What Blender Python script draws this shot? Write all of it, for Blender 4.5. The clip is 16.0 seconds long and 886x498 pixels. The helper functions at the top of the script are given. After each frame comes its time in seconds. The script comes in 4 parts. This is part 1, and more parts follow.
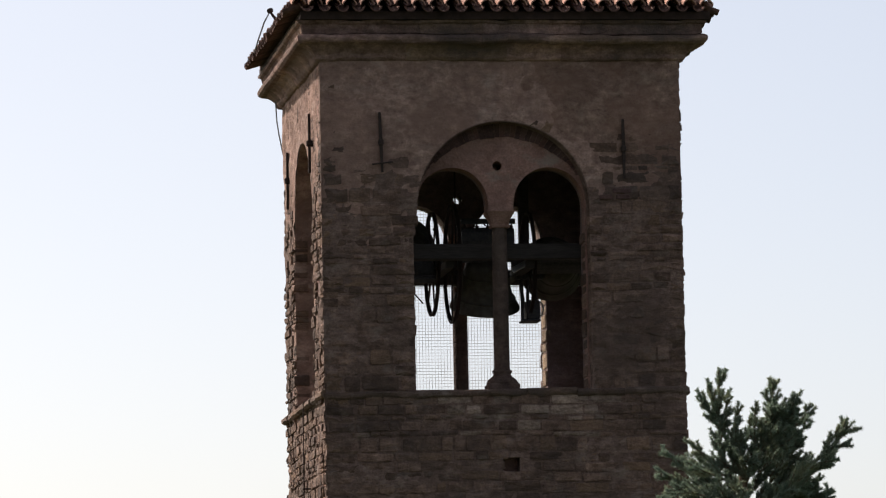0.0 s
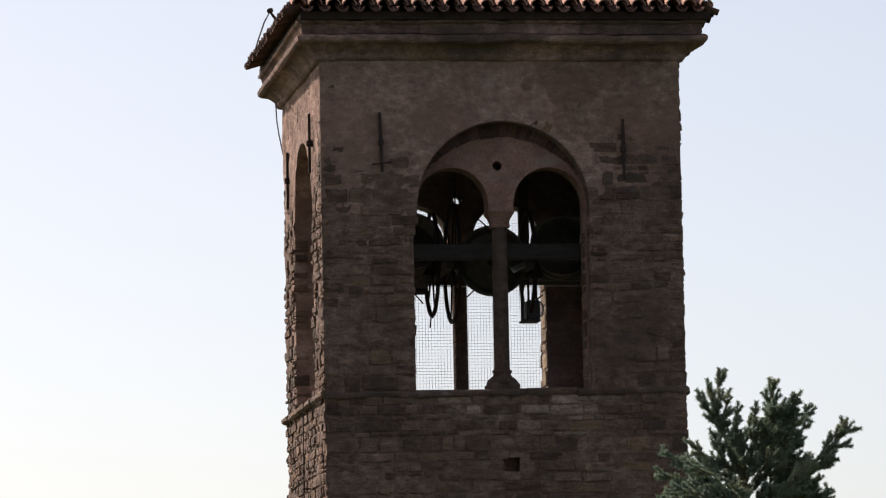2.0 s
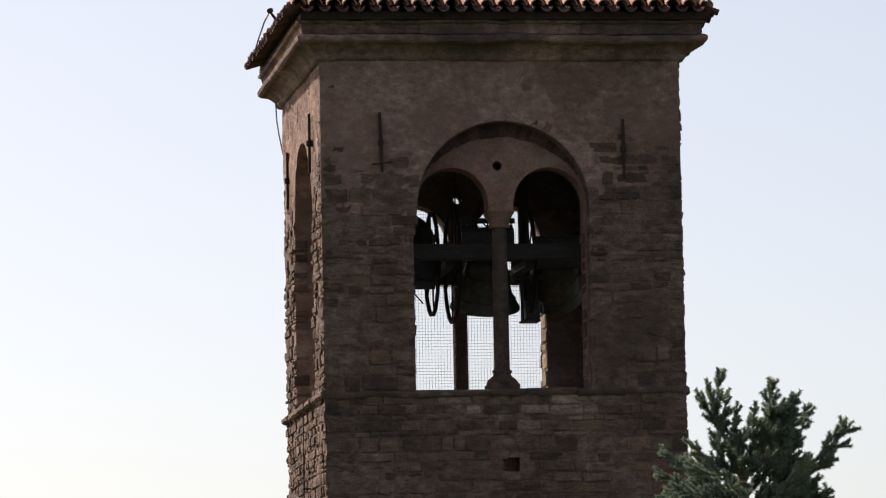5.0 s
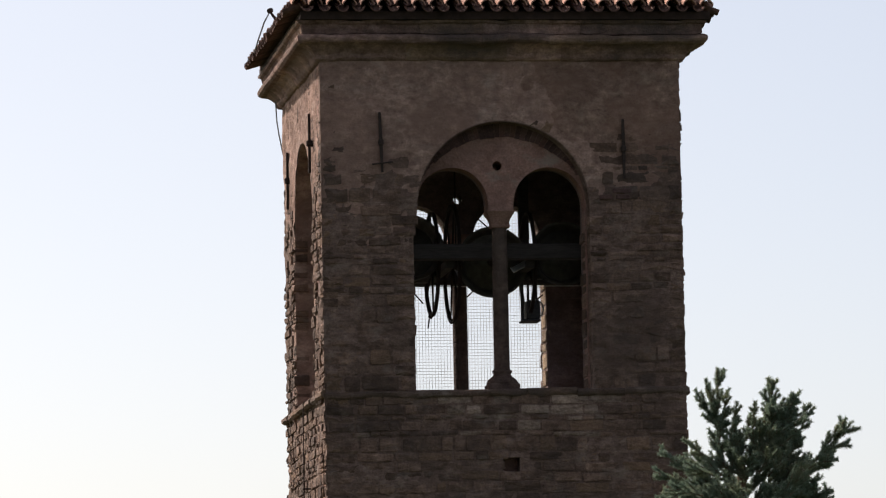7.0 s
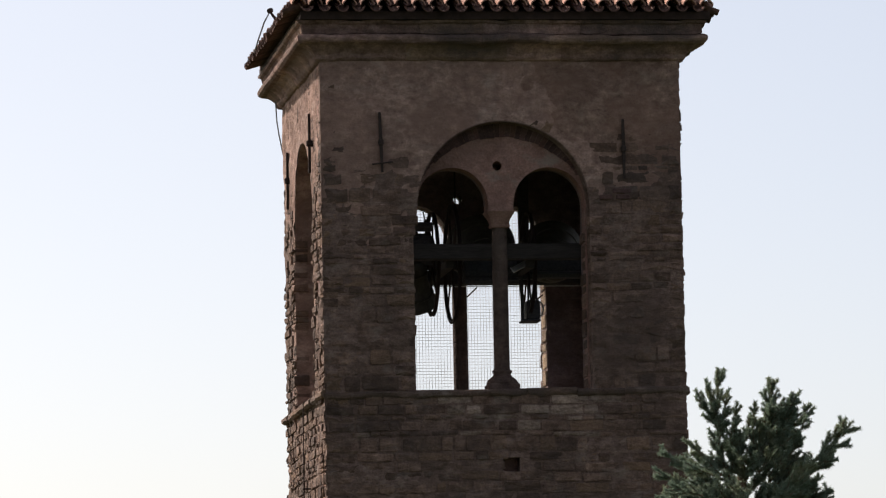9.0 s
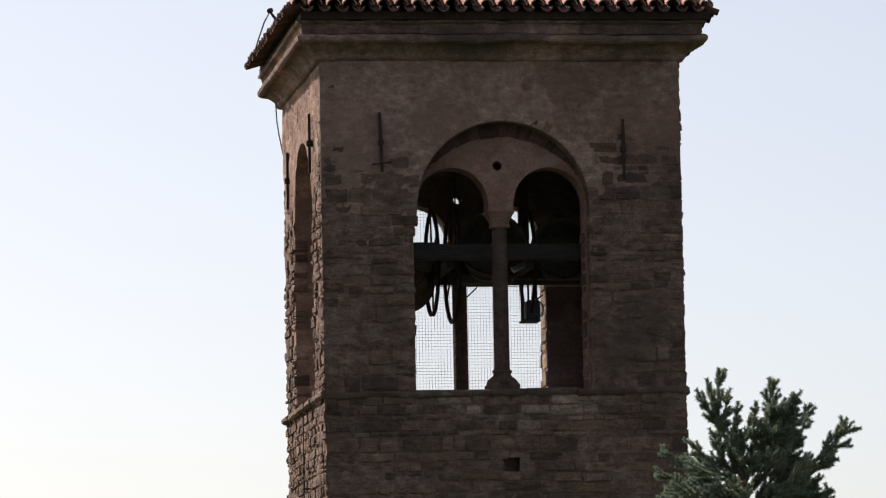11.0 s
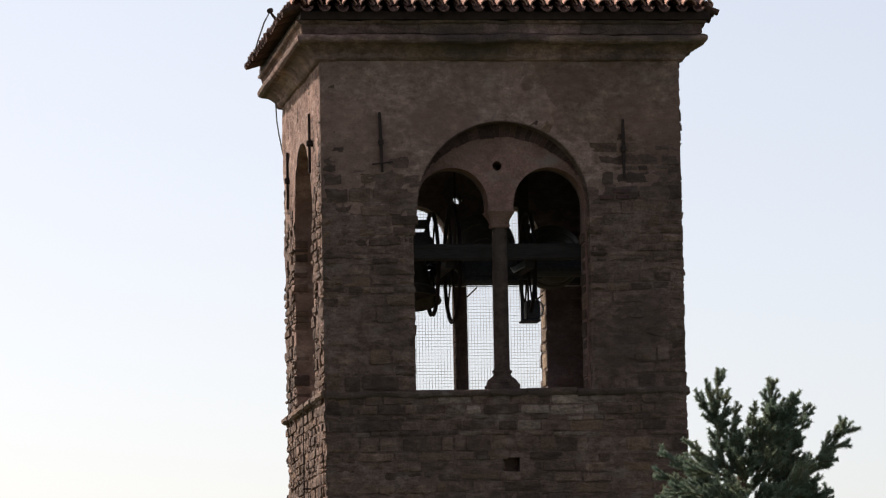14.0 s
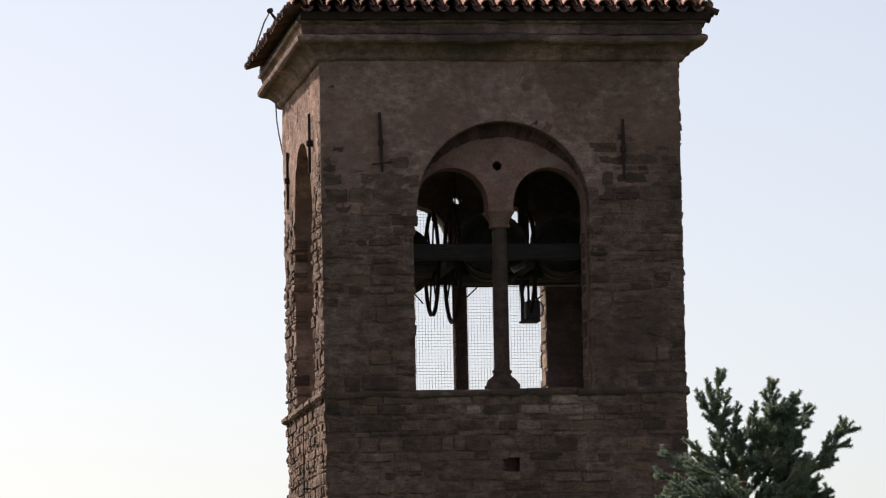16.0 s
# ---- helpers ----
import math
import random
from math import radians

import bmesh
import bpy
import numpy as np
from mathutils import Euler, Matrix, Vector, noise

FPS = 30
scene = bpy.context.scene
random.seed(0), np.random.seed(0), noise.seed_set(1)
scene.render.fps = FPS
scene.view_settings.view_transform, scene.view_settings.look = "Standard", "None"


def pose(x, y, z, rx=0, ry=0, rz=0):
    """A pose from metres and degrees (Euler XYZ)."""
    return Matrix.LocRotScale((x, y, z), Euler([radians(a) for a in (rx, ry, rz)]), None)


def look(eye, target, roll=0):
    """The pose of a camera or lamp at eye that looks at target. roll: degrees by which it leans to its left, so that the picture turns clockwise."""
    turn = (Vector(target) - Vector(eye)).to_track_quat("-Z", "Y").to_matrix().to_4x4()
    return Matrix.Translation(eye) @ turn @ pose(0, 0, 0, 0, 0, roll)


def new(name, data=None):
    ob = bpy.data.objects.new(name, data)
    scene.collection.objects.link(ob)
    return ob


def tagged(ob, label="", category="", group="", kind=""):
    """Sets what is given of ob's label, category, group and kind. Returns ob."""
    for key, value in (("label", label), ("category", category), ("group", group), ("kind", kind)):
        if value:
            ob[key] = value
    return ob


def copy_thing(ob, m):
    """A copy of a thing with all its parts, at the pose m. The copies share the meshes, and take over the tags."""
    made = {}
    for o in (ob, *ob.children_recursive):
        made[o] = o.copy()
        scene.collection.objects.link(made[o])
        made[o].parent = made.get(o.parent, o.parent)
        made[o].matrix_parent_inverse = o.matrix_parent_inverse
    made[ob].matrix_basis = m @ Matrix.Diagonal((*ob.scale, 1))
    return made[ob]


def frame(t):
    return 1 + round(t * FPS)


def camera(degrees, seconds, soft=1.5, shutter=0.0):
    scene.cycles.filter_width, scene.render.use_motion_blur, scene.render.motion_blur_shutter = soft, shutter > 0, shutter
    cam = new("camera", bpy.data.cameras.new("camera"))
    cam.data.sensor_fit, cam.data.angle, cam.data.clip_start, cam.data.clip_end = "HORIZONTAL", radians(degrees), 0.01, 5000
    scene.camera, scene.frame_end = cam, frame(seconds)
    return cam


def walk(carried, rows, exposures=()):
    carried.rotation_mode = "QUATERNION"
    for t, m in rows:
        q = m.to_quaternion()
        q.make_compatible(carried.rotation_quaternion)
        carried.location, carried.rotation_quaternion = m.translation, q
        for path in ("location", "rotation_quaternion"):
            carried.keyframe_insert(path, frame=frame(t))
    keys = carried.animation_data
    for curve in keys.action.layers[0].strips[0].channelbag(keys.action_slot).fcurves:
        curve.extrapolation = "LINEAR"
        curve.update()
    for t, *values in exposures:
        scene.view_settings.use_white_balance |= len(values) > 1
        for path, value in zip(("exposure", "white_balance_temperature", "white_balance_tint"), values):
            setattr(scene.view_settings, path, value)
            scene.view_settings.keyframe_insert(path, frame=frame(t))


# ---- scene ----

# ================= camera =================
EYE = (-9.988, -68.461, 8.613)
AIM = (-0.796, 0.0, 15.886)
cam = camera(9.435, 16.0, soft=1.25)
walk(cam, [(0.0, look(EYE, AIM, -1.109)), (16.0, look(EYE, AIM, -1.109))],
     exposures=[(0.0, 0.33, 7090, 16), (16.0, 0.33, 7090, 16)])

# ================= sky, sun, exposure =================
SUN_ELEV, SUN_AZ = 39.0, 318.0          # degrees; azimuth clockwise from +y (away from the camera)
world = bpy.data.worlds.new("sky")
scene.world = world
world.use_nodes = True
wn = world.node_tree.nodes
sky = wn.new("ShaderNodeTexSky")
sky.sky_type = 'NISHITA'
sky.sun_disc = False
sky.sun_elevation, sky.sun_rotation = radians(SUN_ELEV), radians(SUN_AZ)
sky.dust_density, sky.air_density, sky.ozone_density = 1.9, 0.54, 1.0
wn["Background"].inputs[1].default_value = 0.15
tinted = wn.new("ShaderNodeMix")                # thin haze takes some of the blue out of the sky
tinted.data_type, tinted.blend_type = 'RGBA', 'MULTIPLY'
tinted.inputs[0].default_value, tinted.inputs[7].default_value = 1.0, (0.995, 1.0, 0.925, 1)
haze = wn.new("ShaderNodeMix")
haze.data_type = 'RGBA'
haze.inputs[0].default_value, haze.inputs[7].default_value = 0.30, (4.2, 4.5, 4.85, 1)
world.node_tree.links.new(sky.outputs[0], tinted.inputs[6])
world.node_tree.links.new(tinted.outputs[2], haze.inputs[6])
world.node_tree.links.new(haze.outputs[2], wn["Background"].inputs[0])
sun = new("sun", bpy.data.lights.new("sun", 'SUN'))
sun.data.energy, sun.data.angle, sun.data.color = 5.0, radians(0.6), (1.0, 0.965, 0.92)
_a, _e = radians(SUN_AZ), radians(SUN_ELEV)
SUN_DIR = Vector((math.sin(_a) * math.cos(_e), math.cos(_a) * math.cos(_e), math.sin(_e)))
sun.matrix_world = look(SUN_DIR * 100, (0, 0, 0))

# ================= materials =================
def nodes_of(name):
    m = bpy.data.materials.new(name)
    m.use_nodes = True
    nt = m.node_tree
    return m, nt.nodes, nt.links, nt.nodes["Principled BSDF"]


def mixer(n, l, a, b, fac, mode='MIX'):
    """A colour mix node; a, b and fac are sockets or values."""
    mx = n.new("ShaderNodeMix")
    mx.data_type, mx.blend_type = 'RGBA', mode
    for sock, val in ((mx.inputs[0], fac), (mx.inputs[6], a), (mx.inputs[7], b)):
        if hasattr(val, "is_linked"):
            l.new(val, sock)
        elif isinstance(val, (int, float)):
            sock.default_value = val
        else:
            sock.default_value = (*val, 1)
    return mx.outputs[2]


def noise_of(n, l, scale, detail=6.0, rough=0.6, stretch=(1, 1, 1)):
    geo = n.new("ShaderNodeNewGeometry")
    mp = n.new("ShaderNodeMapping")
    mp.inputs["Scale"].default_value = stretch
    l.new(geo.outputs["Position"], mp.inputs["Vector"])
    tx = n.new("ShaderNodeTexNoise")
    tx.inputs["Scale"].default_value = scale
    tx.inputs["Detail"].default_value = detail
    tx.inputs["Roughness"].default_value = rough
    l.new(mp.outputs[0], tx.inputs["Vector"])
    return tx.outputs["Fac"]


def ramp_of(n, l, fac, lo, hi, clo=(0, 0, 0), chi=(1, 1, 1)):
    r = n.new("ShaderNodeValToRGB")
    r.color_ramp.elements[0].position, r.color_ramp.elements[1].position = lo, hi
    r.color_ramp.elements[0].color, r.color_ramp.elements[1].color = (*clo, 1), (*chi, 1)
    l.new(fac, r.inputs[0])
    return r.outputs[0]


def bump_of(n, l, b, height, strength, distance, below=None):
    bp = n.new("ShaderNodeBump")
    bp.inputs["Strength"].default_value, bp.inputs["Distance"].default_value = strength, distance
    l.new(height, bp.inputs["Height"])
    if below is not None:
        l.new(below, bp.inputs["Normal"])
    l.new(bp.outputs[0], b.inputs["Normal"])
    return bp.outputs[0]


def masonry(name, dark, light, third, per_piece=True, rough=0.92, stain=(0.055, 0.043, 0.038), bloom=(0.25, 0.205, 0.175), island=False, blotch=0.7, bedding=3.4, spread=0.34, veil=None, patch=0.0):
    m, n, l, b = nodes_of(name)
    fine = noise_of(n, l, 34.0, 8, 0.7)
    mid = noise_of(n, l, 6.0, 6, 0.65, (1, 1, 1.5))
    bed = noise_of(n, l, 3.2 if bedding > 3 else 5.5, 6, 0.68, (1, 1, bedding))
    big = noise_of(n, l, 0.85, 5, 0.6)
    pale = noise_of(n, l, 2.3, 7, 0.7, (1, 1, 1.6))
    col = mixer(n, l, dark, light, ramp_of(n, l, mid, 0.34, 0.66))
    if per_piece:
        src = n.new("ShaderNodeNewGeometry").outputs["Random Per Island"] if island else n.new("ShaderNodeObjectInfo").outputs["Random"]
        tone = ramp_of(n, l, src, 0.0, 1.0, (1 - spread, 0.99 - spread, 0.98 - spread), (1 + spread, 0.99 + spread, 0.98 + spread))
        col = mixer(n, l, col, tone, 1.0, 'MULTIPLY')
        wn_ = n.new("ShaderNodeTexWhiteNoise")
        wn_.noise_dimensions = '1D'
        l.new(src, wn_.inputs["W"])
        col = mixer(n, l, col, third, ramp_of(n, l, wn_.outputs["Value"], 0.72, 1.0))
    col = mixer(n, l, col, ramp_of(n, l, bed, 0.32, 0.66, (0.6, 0.6, 0.6), (1.18, 1.18, 1.18)), 0.65, 'MULTIPLY')
    col = mixer(n, l, col, ramp_of(n, l, fine, 0.3, 0.7, (0.55, 0.55, 0.55), (1.3, 1.3, 1.3)), 0.8, 'MULTIPLY')
    col = mixer(n, l, col, bloom, mixer(n, l, (0, 0, 0), ramp_of(n, l, pale, 0.54, 0.70), 0.72))
    if patch:
        blot = noise_of(n, l, 7.5, 6, 0.62, (1, 1, 1.7))
        col = mixer(n, l, col, ramp_of(n, l, blot, 0.36, 0.62, (0.60, 0.58, 0.58), (1.16, 1.16, 1.16)), patch, 'MULTIPLY')
    if veil:
        broad = noise_of(n, l, 1.25, 5, 0.62, (1, 1, 1.3))
        col = mixer(n, l, col, veil, mixer(n, l, (0, 0, 0), ramp_of(n, l, broad, 0.42, 0.60), 0.62))
    st = ramp_of(n, l, big, 0.44, 0.66)
    col = mixer(n, l, col, stain, mixer(n, l, (0, 0, 0), st, blotch))
    l.new(col, b.inputs["Base Color"])
    b.inputs["Roughness"].default_value = rough
    b.inputs["Specular IOR Level"].default_value = 0.2
    base = bump_of(n, l, b, bed, 0.8, 0.04)
    base = bump_of(n, l, b, mid, 0.7, 0.03, base)
    bump_of(n, l, b, fine, 0.8, 0.016, base)
    return m


STONE_TONES = ((0.102, 0.062, 0.046), (0.202, 0.130, 0.099), (0.200, 0.122, 0.080))
STONE = masonry("sandstone", *STONE_TONES, spread=0.46, blotch=0.55, bloom=(0.215, 0.168, 0.141), patch=0.5)
STONE_JOINED = masonry("sandstone_courses", *STONE_TONES, island=True, spread=0.46, blotch=0.55, bloom=(0.215, 0.168, 0.141), patch=0.5)
SILL_STONE = masonry("pale_sandstone", (0.168, 0.118, 0.092), (0.285, 0.210, 0.168), (0.26, 0.182, 0.128), spread=0.3, blotch=0.3, patch=0.6)
# tan sandstone lightened so the sun on the back reveals is in its colour
SUNLIT_STONE = masonry("sunlit_tan_sandstone", (0.27, 0.195, 0.135), (0.44, 0.335, 0.245), (0.40, 0.29, 0.19), spread=0.3, blotch=0.3, patch=0.8)
# sandstone with the shade on the string course put into its colour
STRING_STONE = masonry("shaded_sandstone", (0.078, 0.050, 0.038), (0.125, 0.084, 0.064), (0.11, 0.07, 0.05), spread=0.25)
MORTAR = masonry("lime_mortar", (0.132, 0.084, 0.067), (0.225, 0.151, 0.121), (0.235, 0.158, 0.125), per_piece=False, bloom=(0.255, 0.192, 0.158), stain=(0.070, 0.045, 0.035), blotch=0.7, patch=0.7)
PLASTER = masonry("old_plaster", (0.245, 0.133, 0.104), (0.325, 0.190, 0.156), (0.340, 0.201, 0.169), per_piece=False, stain=(0.135, 0.080, 0.066), bedding=1.2)
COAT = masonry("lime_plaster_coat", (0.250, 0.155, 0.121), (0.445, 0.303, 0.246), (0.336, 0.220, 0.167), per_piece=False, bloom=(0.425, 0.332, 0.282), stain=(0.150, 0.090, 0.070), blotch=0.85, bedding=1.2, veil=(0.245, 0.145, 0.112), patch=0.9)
RENDER = masonry("brown_render", (0.185, 0.113, 0.086), (0.315, 0.208, 0.160), (0.22, 0.13, 0.10), per_piece=False, bloom=(0.34, 0.258, 0.20), stain=(0.130, 0.074, 0.057), blotch=0.8, bedding=1.3, veil=(0.205, 0.116, 0.086), patch=0.9)
SHAFT = masonry("column_stone", (0.070, 0.044, 0.035), (0.108, 0.071, 0.056), (0.112, 0.070, 0.056), per_piece=False, bloom=(0.144, 0.101, 0.084), bedding=1.2)
SOOT = masonry("sooty_stone", (0.150, 0.106, 0.100), (0.25, 0.182, 0.175), (0.303, 0.200, 0.19), per_piece=False, bloom=(0.217, 0.152, 0.147), stain=(0.065, 0.044, 0.043))
CORNICE = masonry("cornice_stone", (0.185, 0.112, 0.090), (0.330, 0.210, 0.174), (0.29, 0.185, 0.128), bloom=(0.29, 0.212, 0.18), spread=0.28, bedding=1.6, blotch=0.8, patch=0.7)


def simple(name, c1, c2, scale, rough, metal=0.0, bump=0.2, stretch=(1, 1, 1), per_piece=0.0, dist=0.004, big=2.0):
    m, n, l, b = nodes_of(name)
    fine = noise_of(n, l, scale, 6, 0.6, stretch)
    wide = noise_of(n, l, big, 4, 0.6, stretch)
    col = mixer(n, l, c1, c2, ramp_of(n, l, fine, 0.3, 0.7))
    col = mixer(n, l, col, ramp_of(n, l, wide, 0.3, 0.7, (0.7, 0.7, 0.7), (1.2, 1.2, 1.2)), 0.8, 'MULTIPLY')
    if per_piece:
        oi = n.new("ShaderNodeObjectInfo").outputs["Random"]
        col = mixer(n, l, col, ramp_of(n, l, oi, 0, 1, (1 - per_piece,) * 3, (1 + per_piece,) * 3), 1.0, 'MULTIPLY')
    l.new(col, b.inputs["Base Color"])
    b.inputs["Roughness"].default_value, b.inputs["Metallic"].default_value = rough, metal
    b.inputs["Specular IOR Level"].default_value = 0.15 if rough > 0.65 else 0.4
    bump_of(n, l, b, fine, bump, dist)
    return m


TILE = simple("terracotta", (0.225, 0.118, 0.088), (0.40, 0.235, 0.18), 14, 0.9, per_piece=0.35, dist=0.006)
TILE_DARK = simple("weathered_terracotta", (0.26, 0.13, 0.09), (0.42, 0.24, 0.17), 14, 0.88, dist=0.006)
# darker tile colour; on the pans it carries the shade between the covers
TILE_DIM = simple("dimmed_terracotta", (0.077, 0.044, 0.038), (0.153, 0.085, 0.068), 14, 0.9, per_piece=0.3, dist=0.006)
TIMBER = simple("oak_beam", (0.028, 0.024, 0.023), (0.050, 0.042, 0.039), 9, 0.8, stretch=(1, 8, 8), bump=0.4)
# board brown darkened to hold the shadow beneath the eaves tiles
BOARD = simple("eaves_board", (0.025, 0.016, 0.013), (0.044, 0.027, 0.022), 8, 0.85, bump=0.4)
IRON = simple("wrought_iron", (0.026, 0.020, 0.019), (0.054, 0.036, 0.030), 40, 0.8, 0.2)
STEEL = simple("painted_steel", (0.040, 0.040, 0.044), (0.075, 0.072, 0.072), 30, 0.7, 0.2)
BRONZE = simple("patinated_bronze", (0.048, 0.039, 0.030), (0.083, 0.075, 0.060), 12, 0.6, 0.6)
ZINC = simple("zinc_sheet", (0.62, 0.63, 0.64), (0.78, 0.79, 0.8), 20, 0.35, 0.9, bump=0.1)
WIRE = simple("galvanised_wire", (0.42, 0.43, 0.44), (0.58, 0.59, 0.60), 30, 0.5, 0.3)
CABLE = simple("grey_cable", (0.12, 0.12, 0.13), (0.2, 0.2, 0.2), 30, 0.6)
BARK = simple("spruce_bark", (0.10, 0.07, 0.05), (0.2, 0.14, 0.10), 30, 0.9, bump=0.6)
GROUND = simple("meadow", (0.03, 0.045, 0.018), (0.065, 0.075, 0.032), 3, 0.95, dist=0.05, big=0.05)
# ceiling and floor boards are lightened to bounce light into the belfry
CEILING = simple("pale_grey_boards", (0.15, 0.13, 0.12), (0.24, 0.21, 0.20), 9, 0.85, stretch=(1, 8, 8))
FLOOR = simple("belfry_boards", (0.19, 0.165, 0.14), (0.30, 0.265, 0.23), 6, 0.85, stretch=(1, 6, 1))


def needle_material():
    m, n, l, b = nodes_of("spruce_needles")
    rnd = n.new("ShaderNodeNewGeometry").outputs["Random Per Island"]
    wide = noise_of(n, l, 7.0, 4, 0.6)
    col = mixer(n, l, (0.135, 0.185, 0.132), (0.255, 0.325, 0.24), rnd)
    col = mixer(n, l, col, (0.31, 0.33, 0.20), ramp_of(n, l, wide, 0.50, 0.70))
    l.new(col, b.inputs["Base Color"])
    b.inputs["Roughness"].default_value = 0.55
    thin = n.new("ShaderNodeBsdfTranslucent")
    l.new(col, thin.inputs["Color"])
    blend = n.new("ShaderNodeMixShader")
    blend.inputs[0].default_value = 0.48
    l.new(b.outputs[0], blend.inputs[1])
    l.new(thin.outputs[0], blend.inputs[2])
    l.new(blend.outputs[0], n["Material Output"].inputs["Surface"])
    return m


NEEDLE = needle_material()

# ================= builders =================
def mesh_of(name, bm, mat, smooth=False):
    me = bpy.data.meshes.new(name)
    bmesh.ops.recalc_face_normals(bm, faces=bm.faces[:])
    bm.to_mesh(me)
    bm.free()
    me.materials.append(mat)
    if smooth:
        me.shade_smooth()
    return me


def part(name, bm, mat, parent, label="", smooth=False):
    ob = new(name, mesh_of(name, bm, mat, smooth) if isinstance(bm, bmesh.types.BMesh) else bm)
    ob.parent = parent
    if label:
        tagged(ob, label)
    return ob


def box(bm, x0, x1, y0, y1, z0, z1, bev=0.0, m=None):
    r = bmesh.ops.create_cube(bm, size=1.0, matrix=Matrix.Translation(((x0 + x1) / 2, (y0 + y1) / 2, (z0 + z1) / 2))
                              @ Matrix.Diagonal((x1 - x0, y1 - y0, z1 - z0, 1)))
    vs = r["verts"]
    if bev:
        es = list({e for v in vs for e in v.link_edges})
        rb = bmesh.ops.bevel(bm, geom=es, offset=bev, segments=1, affect='EDGES')
        vs = list({v for f in rb["faces"] for v in f.verts} | {v for v in vs if v.is_valid})
    if m is not None:
        bmesh.ops.transform(bm, matrix=m, verts=[v for v in vs if v.is_valid])
    return bm


def lathe(profile, seg=28, m=None, bm=None, capped=True):
    """Turned shape round z from (radius, height) pairs."""
    bm = bm or bmesh.new()
    rings = []
    for r, z in profile:
        ring = [bm.verts.new((r * math.cos(2 * math.pi * k / seg), r * math.sin(2 * math.pi * k / seg), z)) for k in range(seg)]
        rings.append(ring)
    for a, b in zip(rings, rings[1:]):
        for k in range(seg):
            bm.faces.new((a[k], a[(k + 1) % seg], b[(k + 1) % seg], b[k]))
    if capped:
        bm.faces.new(rings[0])
        bm.faces.new(rings[-1])
    if m is not None:
        bmesh.ops.transform(bm, matrix=m, verts=bm.verts[:])
    return bm


def rod(bm, p, q, r, seg=6, r2=None):
    p, q = Vector(p), Vector(q)
    turn = (q - p).to_track_quat('Z', 'Y').to_matrix()
    r2 = r if r2 is None else r2
    ra, rb = [], []
    for k in range(seg):
        c = Vector((math.cos(2 * math.pi * k / seg), math.sin(2 * math.pi * k / seg), 0))
        ra.append(bm.verts.new(p + turn @ (c * r)))
        rb.append(bm.verts.new(q + turn @ (c * r2)))
    for k in range(seg):
        bm.faces.new((ra[k], ra[(k + 1) % seg], rb[(k + 1) % seg], rb[k]))
    bm.faces.new(ra)
    bm.faces.new(rb)
    return bm


def tube(bm, pts, r, seg=6):
    for a, b in zip(pts, pts[1:]):
        rod(bm, a, b, r, seg)
    return bm


# ================= the tower =================
HALF, DEEP, THICK, STEP_BACK = 2.35, 4.70, 0.66, 0.27
CENTRE = Vector((0, HALF, 0))
Z_TOP, Z_SILL, Z_SPRING = 18.60, 14.06, 16.42
R_BIG = 1.125
SIDES = {"front": 0, "left": -90, "back": 180, "right": 90}


def side_matrix(k):
    return Matrix.Translation(CENTRE) @ Matrix.Rotation(radians(SIDES[k]), 4, 'Z') @ Matrix.Translation(-CENTRE)


def arch(cx, r, sill, spring, steps=22):
    xs = [cx - r * math.cos(math.pi * k / steps) for k in range(steps + 1)]
    return (xs, lambda x: sill, lambda x: spring + math.sqrt(max(0.0, r * r - (x - cx) ** 2)))


def round_hole(cx, r, cz, steps=12):
    xs = [cx - r * math.cos(math.pi * k / steps) for k in range(steps + 1)]
    h = lambda x: math.sqrt(max(0.0, r * r - (x - cx) ** 2))
    return (xs, lambda x: cz - h(x), lambda x: cz + h(x))


def square_hole(x0, x1, z0, z1):
    return ([x0, x1], lambda x: z0, lambda x: z1)


def pierced(bm, u0, u1, z0, z1, d0, d1, holes):
    """A slab from u0 to u1 and z0 to z1, from depth d0 to d1, with holes right through it."""
    cuts = sorted({round(x, 5) for h in holes for x in h[0] if u0 < x < u1} | {u0, u1})

    def quad(*p):
        bm.faces.new([bm.verts.new(v) for v in p])

    for a, b in zip(cuts, cuts[1:]):
        mid = (a + b) / 2
        inside = sorted([h for h in holes if h[0][0] < mid < h[0][-1]], key=lambda h: h[1](mid))
        la, lb = z0, z0
        for h in inside + [None]:
            ta, tb = (h[1](a), h[1](b)) if h else (z1, z1)
            for d in (d0, d1):
                quad((a, d, la), (b, d, lb), (b, d, tb), (a, d, ta))
            if h:
                quad((a, d0, ta), (b, d0, tb), (b, d1, tb), (a, d1, ta))
                la, lb = h[2](a), h[2](b)
                quad((a, d0, la), (b, d0, lb), (b, d1, lb), (a, d1, la))
        quad((a, d0, z0), (b, d0, z0), (b, d1, z0), (a, d1, z0))
        quad((a, d0, z1), (b, d0, z1), (b, d1, z1), (a, d1, z1))
    for h in holes:
        for x in (h[0][0], h[0][-1]):
            if h[2](x) - h[1](x) > 0.001:
                quad((x, d0, h[1](x)), (x, d1, h[1](x)), (x, d1, h[2](x)), (x, d0, h[2](x)))
    for x in (u0, u1):
        quad((x, d0, z0), (x, d1, z0), (x, d1, z1), (x, d0, z1))
    bmesh.ops.remove_doubles(bm, verts=bm.verts[:], dist=0.0004)
    return bm


CX = 0.01
WORN = 0.065                      # the jamb at lower u is worn back by this much


def worn_arch(cx, r, sill, spring, steps=32):
    xs, low, top = arch(cx, r, sill, spring, steps)
    return ([cx - r - WORN] + xs, low, lambda x: top(x) if x > cx - r else spring - 0.35 * (cx - r - x) / WORN)


BIG = worn_arch(CX, R_BIG, Z_SILL, Z_SPRING)


